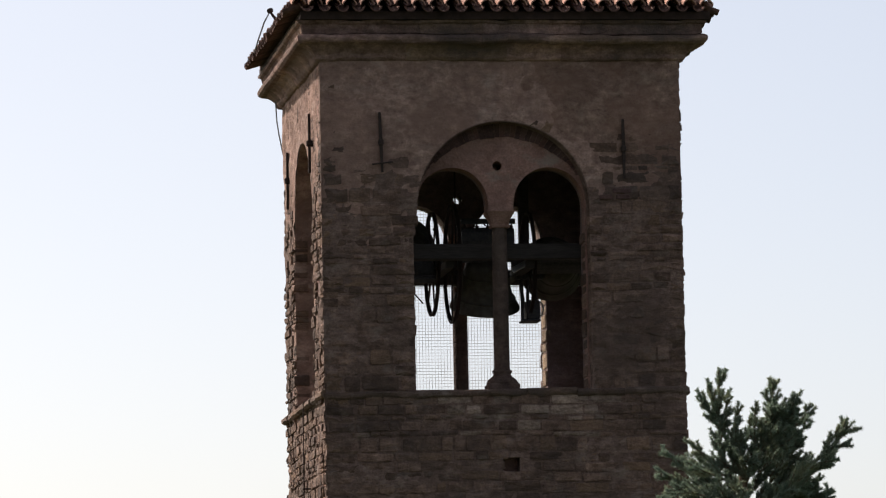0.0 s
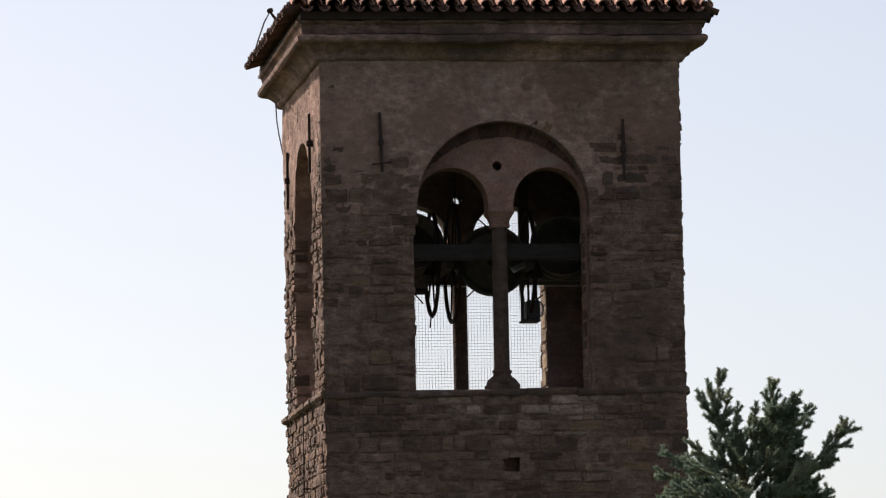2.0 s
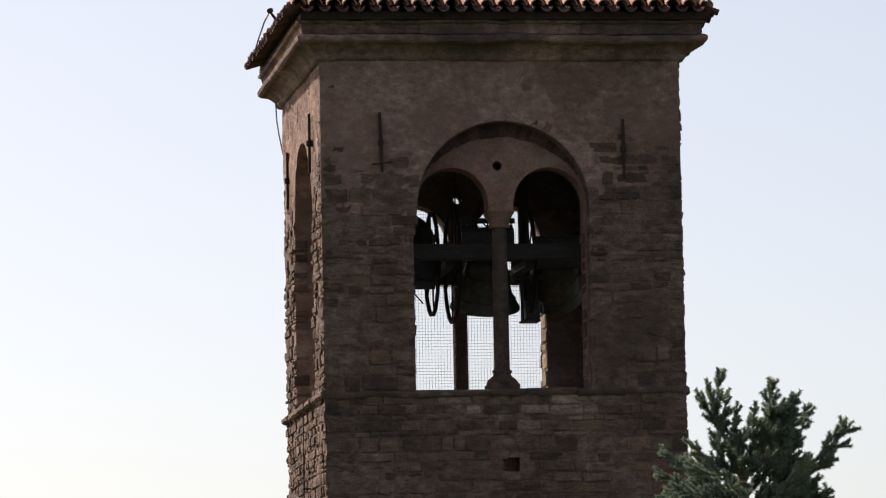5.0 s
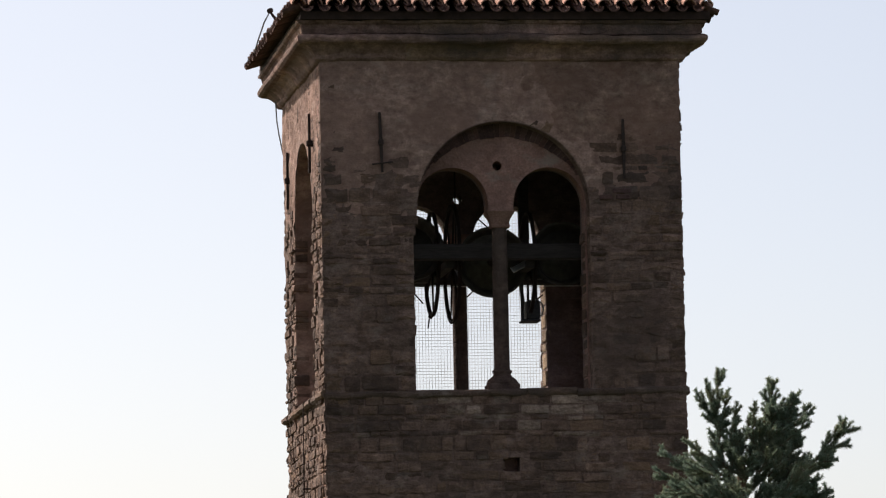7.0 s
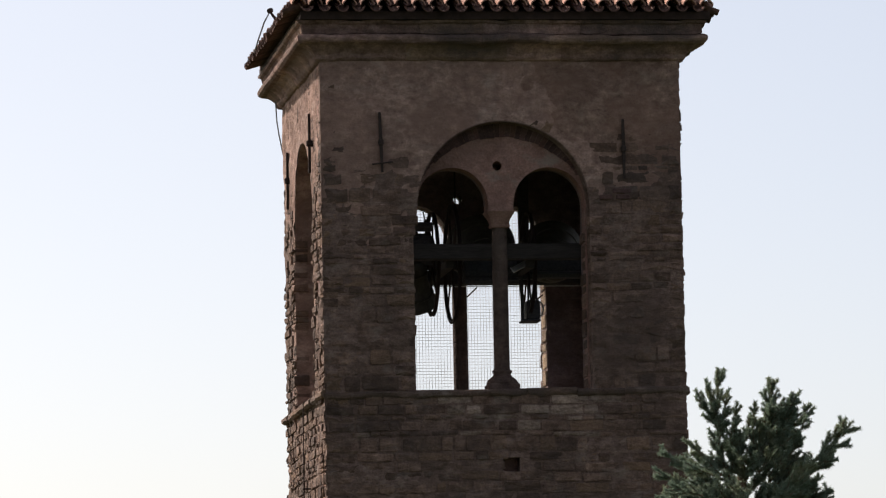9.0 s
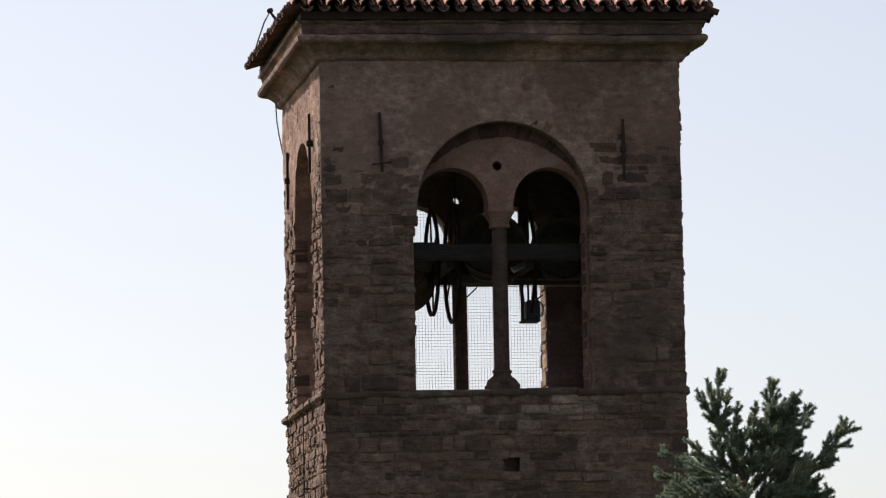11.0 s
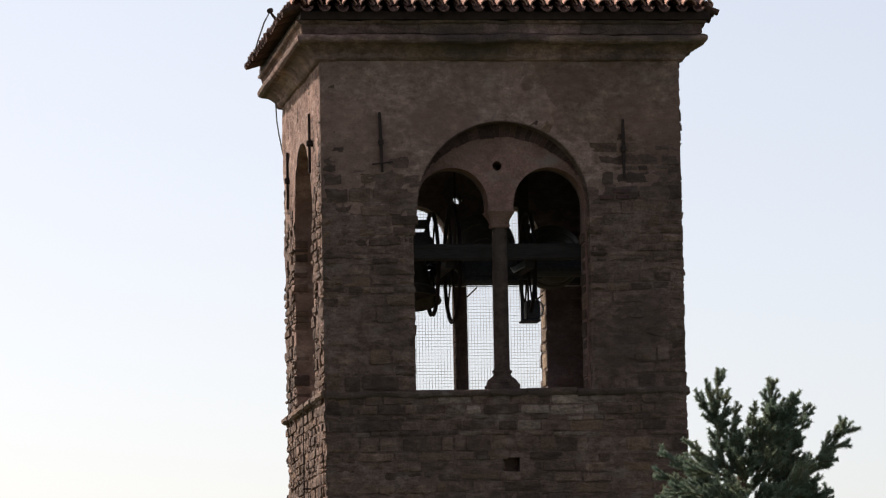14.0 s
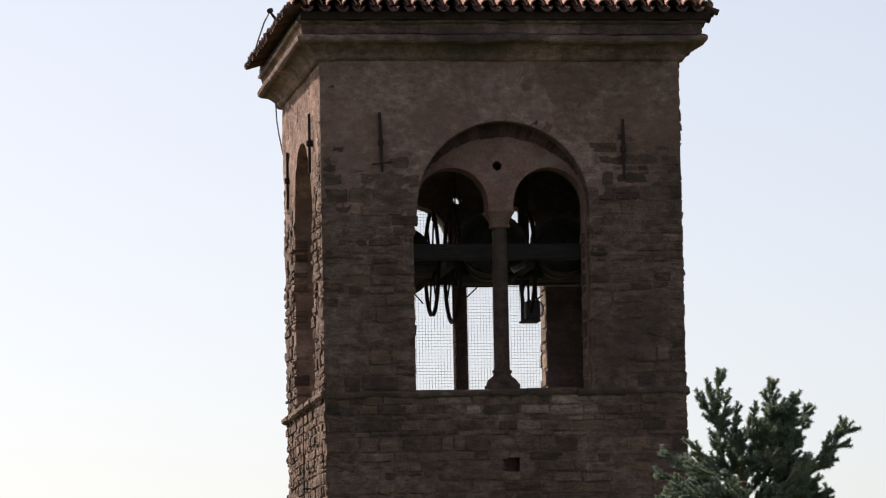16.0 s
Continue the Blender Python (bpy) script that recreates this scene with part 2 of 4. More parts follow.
def paired(cx, half_w, off, r, sill, spring, steps=22):
    """One opening under two small arches that meet over a column."""
    xs = {cx - half_w - WORN, cx - half_w, cx + half_w}
    for s in (-1, 1):
        xs |= {cx + s * off - r * math.cos(math.pi * k / steps) for k in range(steps + 1)}

    def top(x):
        d = min(abs(x - cx - off), abs(x - cx + off))
        if x < cx - half_w:
            return spring - 0.35 * (cx - half_w - x) / WORN
        return spring + math.sqrt(max(0.0, r * r - d * d))
    return (sorted(xs), lambda x: sill, top)


LIGHTS = [paired(CX, 1.105, 0.637, 0.468, Z_SILL, 16.51)]
BACK_LIGHTS = [paired(CX, 1.105, 0.637, 0.468, Z_SILL, 16.445)]
PUTLOGS = [square_hole(-0.075, 0.155, 12.995, 13.175)]
PATCH = [(1.445, 1.685, 16.60, 16.665), (1.485, 1.665, 16.525, 16.585), (1.27, 1.435, 16.52, 16.58)]      # sooty bricks let into the stonework
walls = {}
for side in SIDES:
    m = side_matrix(side)
    wall = tagged(new("wall_" + side), "weathered brown sandstone bell tower wall with paired arches", "wall", kind="structure")
    walls[side] = wall
    e = HALF if side in ("front", "back") else HALF - THICK
    bm = pierced(bmesh.new(), -e, e, 0, Z_TOP, 0.0, STEP_BACK, [BIG] + (PUTLOGS if side == "front" else []))
    bmesh.ops.transform(bm, matrix=m, verts=bm.verts[:])
    # left reveals: bounced light in the recess is put into a paler colour
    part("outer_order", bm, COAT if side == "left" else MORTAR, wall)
    for name, d0, d1, mat, label in (("inner_order", STEP_BACK - 0.008, THICK - 0.12, PLASTER, "smooth plastered tympanum and reveals"),
                                     ("inner_skin", THICK - 0.12, THICK, SOOT, "sooty dark stonework inside the belfry")):
        bm = pierced(bmesh.new(), -e, e, 0, Z_TOP, d0, d1, (BACK_LIGHTS if side == "back" else LIGHTS) + [round_hole(-0.03 if side == "front" else 0.035, 0.062, 17.0)])
        bmesh.ops.transform(bm, matrix=m, verts=bm.verts[:])
        part(name, bm, MORTAR if side == "back" and mat is PLASTER else mat, wall, label)

# floor below the sills, out of view; its pale colour throws light upward
floor_bm = box(bmesh.new(), -HALF + THICK, HALF - THICK, THICK, DEEP - THICK, 13.55, 13.75)
tagged(part("belfry_floor", floor_bm, FLOOR, None), "pale boarded belfry floor", "floor", kind="structure")
ceil_bm = box(bmesh.new(), -HALF + THICK, HALF - THICK, THICK, DEEP - THICK, 17.95, 18.1)
tagged(part("ceiling", ceil_bm, CEILING, None), "dark boarded belfry ceiling", "ceiling", kind="structure")


# crescent of dark brick set in the head of the blind arch
BRICK = masonry("sooty_brick", (0.080, 0.042, 0.037), (0.122, 0.072, 0.063), (0.145, 0.075, 0.062), bloom=(0.109, 0.068, 0.062), stain=(0.039, 0.023, 0.022), spread=0.3, bedding=1.6)
CRES_R, CRES_Z = 1.29, 16.085
rb = random.Random(21)
for side in ("front",):
    m = side_matrix(side)
    n_b = 34
    for k in range(n_b):
        a0, a1 = (radians(24 + 132 * (k + g) / n_b) for g in (0.03, 0.97))
        face = STEP_BACK - rb.uniform(0.02, 0.034)
        wob = rb.uniform(-0.012, 0.012)
        bm = bmesh.new()
        rings = []
        for d in (face, STEP_BACK + 0.01):
            ring = []
            for a, outer in ((a0, 1), (a1, 1), (a1, 0), (a0, 0)):
                c_, s_ = math.cos(a), math.sin(a)
                drop = Z_SPRING - CRES_Z
                far = -s_ * drop + math.sqrt(CRES_R ** 2 - (c_ * drop) ** 2)
                rr = R_BIG + 0.01 if outer else min(far + wob, R_BIG - 0.03)
                ring.append(bm.verts.new(m @ Vector((CX + rr * c_, d, Z_SPRING + rr * s_))))
            rings.append(ring)
        bm.faces.new(rings[0]), bm.faces.new(rings[1])
        for q in range(4):
            bm.faces.new((rings[0][q], rings[0][(q + 1) % 4], rings[1][(q + 1) % 4], rings[1][q]))
        part("brick", bm, BRICK, walls[side])


for x0, x1, z0, z1 in PATCH:
    part("brick", box(bmesh.new(), x0, x1, -0.036, 0.03, z0, z1, 0.008), BRICK, walls["front"])

# paired-arch columns
def make_column():
    col = tagged(new("column"), "slim brown stone column with moulded base and capital", "column", kind="structure")
    part("shaft", lathe([(0.108, 14.30), (0.108, 14.33), (0.104, 14.40), (0.100, 16.20), (0.105, 16.22)], 20), SHAFT, col, smooth=True)
    base = lathe([(0.106, 14.345), (0.122, 14.345), (0.132, 14.328), (0.124, 14.305), (0.114, 14.290), (0.128, 14.262), (0.158, 14.238),
                  (0.188, 14.215), (0.205, 14.185), (0.208, 14.155)][::-1], 24)
    part("base", base, SHAFT, col, smooth=True)
    bm = box(bmesh.new(), -0.208, 0.208, -0.208, 0.208, Z_SILL, 14.16, 0.016)
    part("plinth", bm, SHAFT, col)
    bm = bmesh.new()
    rings = []
    for w, d, z in ((0.10, 0.10, 16.20), (0.125, 0.11, 16.205), (0.13, 0.12, 16.235), (0.115, 0.12, 16.25), (0.13, 0.15, 16.31), (0.165, 0.19, 16.37), (0.18, 0.215, 16.40),
                    (0.185, 0.22, 16.41), (0.165, 0.22, 16.43), (0.165, 0.22, 16.515)):
        rings.append([bm.verts.new((sx * w, sy * d, z)) for sx, sy in ((-1, -1), (1, -1), (1, 1), (-1, 1))])
    for a, b in zip(rings, rings[1:]):
        for k in range(4):
            bm.faces.new((a[k], a[(k + 1) % 4], b[(k + 1) % 4], b[k]))
    bm.faces.new(rings[0]), bm.faces.new(rings[-1])
    bmesh.ops.bevel(bm, geom=[e_ for e_ in bm.edges if abs(e_.verts[0].co.z - e_.verts[1].co.z) > 0.001], offset=0.02, segments=2, affect='EDGES')
    part("capital", bm, PLASTER, col, "worn reddish sandstone capital")
    return col


column = make_column()
column.matrix_basis = pose(CX, 0.46, 0)
for side in ("left", "back", "right"):
    copy_thing(column, side_matrix(side) @ pose(CX, 0.46, 0))


# cornice and string course: profiles carried round the square, cut into blocks
def ring_block(bm, profile, side, u0, u1, jitter=(0, 0), lean=0.0, closed_inner=-0.02, rough=0.021):
    """A length of moulding along one side from u0 to u1; ends at a corner are mitred."""
    m = side_matrix(side)
    rings = []
    steps = max(2, int((u1 - u0) / 0.09))
    for s in range(steps + 1):
        f = s / steps
        ring = []
        for out, z in list(profile) + [(closed_inner, profile[-1][1]), (closed_inner, profile[0][1])]:
            o = out + (jitter[0] if out > 0.02 else 0)
            a = u0 - o if abs(u0 + HALF) < 1e-6 else u0
            c = u1 + o if abs(u1 - HALF) < 1e-6 else u1
            uu = a + (c - a) * f
            p = m @ Vector((uu, -o, z + jitter[1] + lean * uu))
            if out > 0.02:
                calm = 0.55 if side == "left" else 1.0
                wob = noise.noise_vector(p * 4.5) * rough * calm + noise.noise_vector(p * 15) * rough * 0.6 * calm
                p += wob
            ring.append(bm.verts.new(p))
        rings.append(ring)
    k = len(rings[0])
    for p, q in zip(rings, rings[1:]):
        for i in range(k):
            bm.faces.new((p[i], p[(i + 1) % k], q[(i + 1) % k], q[i]))
    bm.faces.new(rings[0])
    bm.faces.new(rings[-1])
    return bm


rnd = random.Random(5)
CORN = {"lower": [(0.0, 18.33), (0.05, 18.345), (0.075, 18.37), (0.09, 18.42), (0.13, 18.47), (0.19, 18.515), (0.23, 18.535)],
        "roll": [(0.23, 18.535), (0.29, 18.54), (0.325, 18.565), (0.335, 18.60), (0.32, 18.635), (0.28, 18.65), (0.25, 18.655)],
        "upper": [(0.235, 18.655), (0.255, 18.665), (0.26, 18.72), (0.27, 18.78), (0.31, 18.80), (0.325, 18.83)]}
cornice = tagged(new("cornice"), "moulded stone cornice under the eaves", "cornice", kind="structure")
for side in SIDES:
    for tier, prof in CORN.items():
        u = -HALF
        while u < HALF - 0.01:
            v = u + rnd.uniform(0.7, 1.35)
            if v > HALF - 0.5:
                v = HALF
            j = (rnd.uniform(-0.006, 0.006), rnd.uniform(-0.005, 0.005)) if tier != "upper" else (rnd.uniform(-0.01, 0.01), 0)
            g = 0.0015
            part("cornice_block", ring_block(bmesh.new(), prof, side, u if u == -HALF else u + g, v if v == HALF else v - g, j), CORNICE, cornice)
            u = v

string = tagged(new("string_course"), "thin projecting stone string course", "string course", kind="structure")
for side in SIDES:
    u = -HALF
    while u < HALF - 0.01:
        v = u + rnd.uniform(0.35, 0.8)
        if v > HALF - 0.3:
            v = HALF
        h = 0.085 if side != "left" else 0.10
        o = 0.05 if side != "left" else 0.085
        oo = o * rnd.uniform(0.8, 1.15)
        prof = [(0.0, 13.97), (oo * 0.6, 13.965), (oo, 13.99), (oo, 13.965 + h * 0.7), (oo * 0.6, 13.965 + h), (0.0, 13.965 + h + 0.01)]
        # shade is painted in by the darker stone, except on the sunlit left
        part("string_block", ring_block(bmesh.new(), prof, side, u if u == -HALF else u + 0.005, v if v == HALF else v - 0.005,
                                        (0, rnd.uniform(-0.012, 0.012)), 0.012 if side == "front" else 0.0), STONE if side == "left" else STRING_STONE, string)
        u = v

# ================= roof =================
EAVE, Z_EAVE, SLOPE = HALF + 0.37, 18.935, radians(20)
roof = tagged(new("roof"), "low hipped roof of weathered terracotta barrel tiles", "roof", kind="structure")
RUN = EAVE
bm = bmesh.new()
apex = bm.verts.new((0, HALF, Z_EAVE + RUN * math.tan(SLOPE)))
lo = [bm.verts.new((sx * EAVE + (0.08 if sx < 0 else 0), HALF + sy * EAVE, Z_EAVE)) for sx, sy in ((-1, -1), (1, -1), (1, 1), (-1, 1))]
un = [bm.verts.new((sx * EAVE + (0.08 if sx < 0 else 0), HALF + sy * EAVE, Z_EAVE - 0.10)) for sx, sy in ((-1, -1), (1, -1), (1, 1), (-1, 1))]
for k in range(4):
    bm.faces.new((lo[k], lo[(k + 1) % 4], apex))
    bm.faces.new((lo[k], lo[(k + 1) % 4], un[(k + 1) % 4], un[k]))
bm.faces.new(un)
part("deck", bm, BOARD, roof, "eaves boarding coloured dark for shade")
PITCH, LONG = 0.222, 0.44


def tile_mesh(name, r0, r1, length, mat, up=True):
    """Half-round tile, thick, running in +y; wide end at y = 0 when up."""
    bm = bmesh.new()
    seg, t = 7, 0.016
    rows = []
    for y, r in ((0, r0), (length, r1)):
        outer, inner = [], []
        for k in range(seg + 1):
            a = math.pi * k / seg
            s = 1 if up else -1
            outer.append(bm.verts.new((r * math.cos(a), y, s * r * math.sin(a) * 0.9)))
            inner.append(bm.verts.new(((r - t) * math.cos(a), y, s * (r - t) * math.sin(a) * 0.9)))
        rows.append((outer, inner))
    (o0, i0), (o1, i1) = rows
    for k in range(seg):
        bm.faces.new((o0[k], o0[k + 1], o1[k + 1], o1[k]))
        bm.faces.new((i0[k], i1[k], i1[k + 1], i0[k + 1]))
        bm.faces.new((o0[k], i0[k], i0[k + 1], o0[k + 1]))
    return mesh_of(name, bm, mat, False)


COVERS = [tile_mesh("cover_tile", 0.088 + 0.004 * k, 0.068, LONG, TILE) for k in range(3)]
# pans: shade under and between the cover tiles is put into their colour
PANS = [tile_mesh("pan_tile", 0.078, 0.092, LONG, TILE_DIM, False)]
DARK_TILES = [tile_mesh("cover_tile", 0.09, 0.068, LONG, TILE_DIM), tile_mesh("pan_tile", 0.078, 0.092, LONG, TILE_DIM, False)]
rest = bmesh.new()
count = 0
for side in SIDES:
    m = side_matrix(side)
    n_col = int(2 * EAVE / PITCH)
    for i in range(-(n_col // 2) - 1, n_col // 2 + 2):
        for kind in (0, 1):
            u = (i + 0.5 * kind) * PITCH
            if abs(u) > EAVE + (0.02 if side == "front" else -0.06):
                continue
            row = 0
            while True:
                s = row * (LONG - 0.09) - (0.03 if kind == 0 else 0.11)
                if abs(u) > EAVE - max(s, 0) * math.cos(SLOPE) + 0.03 or s > 2.75:
                    break
                jit = (rnd.uniform(-0.010, 0.010), rnd.uniform(-0.03, 0.02), rnd.uniform(-2.5, 2.5))
                z_off = 0.095 if kind == 0 else 0.088
                place = m @ Matrix.Translation((u + jit[0], HALF - EAVE, Z_EAVE)) @ Matrix.Rotation(SLOPE, 4, 'X') \
                    @ Matrix.Translation((0, s + jit[1], z_off)) @ pose(0, 0, 0, -2.2, 0, jit[2])
                # every tile on the left takes the darker colour
                if side == "left":
                    data = DARK_TILES[kind]
                elif kind == 0:
                    data = COVERS[rnd.randrange(3)]
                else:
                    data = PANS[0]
                if row < 2 and (side in ("front", "left") or row < 1) and count < 290:
                    t_ob = part("cover_tile" if kind == 0 else "pan_tile", data, None, roof)
                    t_ob.matrix_basis = place
                    count += 1
                else:
                    k0 = len(rest.verts)
                    rest.from_mesh(data)
                    rest.verts.ensure_lookup_table()
                    for v_ in rest.verts[k0:]:
                        v_.co = place @ v_.co
                row += 1
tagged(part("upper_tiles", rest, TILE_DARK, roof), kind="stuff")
for sx, sy in ((-1, -1), (1, -1), (1, 1), (-1, 1)):
    hip = Vector((-sx * EAVE, -sy * EAVE, RUN * math.tan(SLOPE)))
    for k in range(11):
        f = (0.105 if sx < 0 < sy else 0.065) + k / 11.8
        t_ob = part("hip_tile", COVERS[k % 3], None, roof)
        p0 = Vector((sx * EAVE, HALF + sy * EAVE, Z_EAVE + 0.14)) + hip * f
        t_ob.matrix_basis = Matrix.Translation(p0) @ hip.to_track_quat('Y', 'Z').to_matrix().to_4x4()

# ================= ground =================
bm = bmesh.new()
bmesh.ops.create_grid(bm, x_segments=40, y_segments=40, size=3000)
tagged(part("ground", bm, GROUND, None), "green meadow ground", "ground", kind="structure")



# ================= bell frame =================
frame_thing = tagged(new("timber_trestle"), "dark oak trestle carrying the bells between the belfry walls", "trestle")
AXLE_Z, AXLE_Y = 15.93, 2.35
INNER = HALF - THICK + 0.05
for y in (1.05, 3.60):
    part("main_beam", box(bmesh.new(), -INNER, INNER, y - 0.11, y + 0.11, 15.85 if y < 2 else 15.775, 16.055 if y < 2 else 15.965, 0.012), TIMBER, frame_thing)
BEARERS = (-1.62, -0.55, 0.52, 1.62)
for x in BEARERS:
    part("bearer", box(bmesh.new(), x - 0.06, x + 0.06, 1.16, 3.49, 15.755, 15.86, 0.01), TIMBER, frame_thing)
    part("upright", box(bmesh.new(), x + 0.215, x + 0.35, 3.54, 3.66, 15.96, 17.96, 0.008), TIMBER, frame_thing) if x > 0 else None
    part("bearing", box(bmesh.new(), x - 0.05, x + 0.05, AXLE_Y - 0.13, AXLE_Y + 0.13, 15.855, 15.99, 0.02), STEEL, frame_thing, "cast bearing block")

part("tie_rod", rod(bmesh.new(), (-0.135, 3.6, 15.96), (-0.135, 3.6, 17.96), 0.010), IRON, frame_thing, "thin iron rod up to the ceiling")

# ================= bells =================
def make_bell(r, h, wheel_x, wheel_r, top, half, cap, cap_w=0.045, lever=None):
    """A bell with yoke, wheel and clapper; the axle is the local x axis, and the mouth hangs at -h."""
    bell = new("bell")
    k = r / 0.46
    crown = -h + 1.50 * r
    prof_out = [(1.0, 0.0), (0.985, 0.06), (0.90, 0.20), (0.79, 0.38), (0.71, 0.62), (0.66, 0.90), (0.62, 1.15), (0.56, 1.30), (0.45, 1.40), (0.25, 1.46), (0.02, 1.48)]
    prof_in = [(0.02, 1.40), (0.22, 1.38), (0.44, 1.30), (0.55, 1.12), (0.60, 0.85), (0.65, 0.60), (0.72, 0.38), (0.83, 0.18), (0.90, 0.05), (0.95, 0.0)]
    part("bell_body", lathe([(a * r, -h + b * r) for a, b in prof_out + prof_in + [(1.0, 0.0)]], 40, capped=False), BRONZE, bell, "cast bronze bell with flared lip", True)
    for zz in (0.30, 0.95):
        rr = r * (0.845 if zz < 0.5 else 0.655) + 0.004
        part("moulding", lathe([(rr, -h + zz * r - 0.012), (rr + 0.010, -h + zz * r), (rr - 0.004, -h + zz * r + 0.014)], 40), BRONZE, bell, smooth=True)
    bm = box(bmesh.new(), -half + 0.10, half - 0.10, -0.085, 0.085, crown - 0.005, crown + 0.16, 0.015)
    arc = [(-0.13, 0.06), (-0.165, 0.20), (-0.125, 0.34), (-0.08, 0.43), (-0.04, 0.46), (0.04, 0.46), (0.08, 0.43), (0.125, 0.34), (0.165, 0.20), (0.13, 0.06)]
    ends = [[bm.verts.new((s * half * 0.70, y * k, z * (top / 0.46))) for y, z in arc] for s in (-1, 1)]
    for i in range(len(arc)):
        bm.faces.new((ends[0][i], ends[0][(i + 1) % len(arc)], ends[1][(i + 1) % len(arc)], ends[1][i]))
    bm.faces.new(ends[0]), bm.faces.new(ends[1])
    part("yoke", bm, STEEL, bell, "heavy cast yoke above the bell")
    bar = [(-cap_w + 0.01, 0.07), (-cap_w, 0.08), (-cap_w, cap - 0.04), (-cap_w * 0.5, cap), (cap_w * 0.5, cap), (cap_w, cap - 0.04), (cap_w, 0.08), (cap_w - 0.01, 0.07)]
    bm = bmesh.new()
    ends = [[bm.verts.new((s * half * 0.72, y, top + z)) for y, z in bar] for s in (-1, 1)]
    for i in range(len(bar)):
        bm.faces.new((ends[0][i], ends[0][(i + 1) % len(bar)], ends[1][(i + 1) % len(bar)], ends[1][i]))
    bm.faces.new(ends[0]), bm.faces.new(ends[1])
    part("cap_bar", bm, STEEL, bell, "flat iron bar bolted over the yoke")
    for x in (-0.235, -0.11, 0.0, 0.11, 0.235):
        b2 = rod(bmesh.new(), (x * k * 1.3, 0, crown + 0.2), (x * k * 1.3, 0, top + 0.09), 0.013)
        rod(b2, (x * k * 1.3, 0, top), (x * k * 1.3, 0, top + 0.034), 0.024)
        part("yoke_bolt", b2, IRON, bell)
    for s in (-1, 1):
        bm = rod(bmesh.new(), (s * (half - 0.16), 0, 0), (s * (half + 0.03), 0, 0), 0.032, 10)
        box(bm, min(s * (half - 0.16), s * (half - 0.11)), max(s * (half - 0.16), s * (half - 0.11)), -0.07, 0.07, -0.06, max(crown + 0.1, 0.05), 0.008)
        part("axle", bm, STEEL, bell)
    wheel = part("wheel", mesh_ring(wheel_x, wheel_r), None, bell, "iron bell wheel with grooved rim")
    for i in range(6):
        a = math.pi * i / 3 + 0.26
        c, s = math.cos(a), math.sin(a)
        b2 = rod(bmesh.new(), (wheel_x, c * 0.05, s * 0.05), (wheel_x, c * (wheel_r - 0.02), s * (wheel_r - 0.02)), 0.016, 6, 0.011)
        part("spoke", b2, IRON, wheel)
    part("hub", rod(bmesh.new(), (wheel_x - 0.06, 0, 0), (wheel_x + 0.06, 0, 0), 0.075, 14), IRON, wheel)
    bm = rod(bmesh.new(), (0, 0, crown - 0.12 * r), (0, 0, -h + 0.12), 0.018)
    lathe([(0.01, -h + 0.14), (0.045, -h + 0.10), (0.06, -h + 0.05), (0.045, -h), (0.022, -h - 0.03), (0.022, -h - 0.075), (0.01, -h - 0.08)], 12, bm=bm)
    part("clapper", bm, IRON, bell, "iron clapper")
    if lever:
        a = radians(lever)
        c, s = math.sin(a), -math.cos(a)
        b2 = rod(bmesh.new(), (wheel_x, c * (wheel_r - 0.03), s * (wheel_r - 0.03)), (wheel_x - 0.03, c * (wheel_r + 0.02), s * (wheel_r + 0.02)), 0.03, 8)
        rod(b2, (wheel_x - 0.03, c * wheel_r, s * wheel_r), (wheel_x - 0.05, c * (wheel_r + 0.16), s * (wheel_r + 0.16)), 0.010)
        part("lever", b2, IRON, wheel)
    return bell


def mesh_ring(x, r):
    """Wheel rim in the plane across x: a grooved ring."""
    bm = bmesh.new()
    prof = [(-0.024, 0.0), (-0.024, 0.038), (-0.014, 0.038), (-0.009, 0.018), (0.009, 0.018), (0.014, 0.038), (0.024, 0.038), (0.024, 0.0)]
    seg = 44
    rings = [[bm.verts.new((x + a, (r - 0.038 + b) * math.cos(2 * math.pi * k / seg), (r - 0.038 + b) * math.sin(2 * math.pi * k / seg))) for a, b in prof] for k in range(seg)]
    for k in range(seg):
        p, q = rings[k], rings[(k + 1) % seg]
        for i in range(len(prof)):
            bm.faces.new((p[i], p[(i + 1) % len(prof)], q[(i + 1) % len(prof)], q[i]))
    return mesh_of("wheel", bm, IRON)


bell_left = tagged(make_bell(0.49, 0.53, 0.385, 0.70, 0.44, 0.50, 0.18, 0.05, lever=118), "bronze bell swinging beside the paired arch jamb", "bell", "bells in the belfry")
bell_mid = tagged(make_bell(0.475, 0.605, -0.46, 0.80, 0.50, 0.50, 0.13), "bronze bell swinging high behind the slim column", "bell", "bells in the belfry")
bell_right = tagged(make_bell(0.44, 0.58, -0.40, 0.70, 0.43, 0.50, 0.16), "bronze bell swinging in the dark of the belfry", "bell", "bells in the belfry")
BELL_X = {"left": -1.02, "mid": 0.10, "right": 1.06}


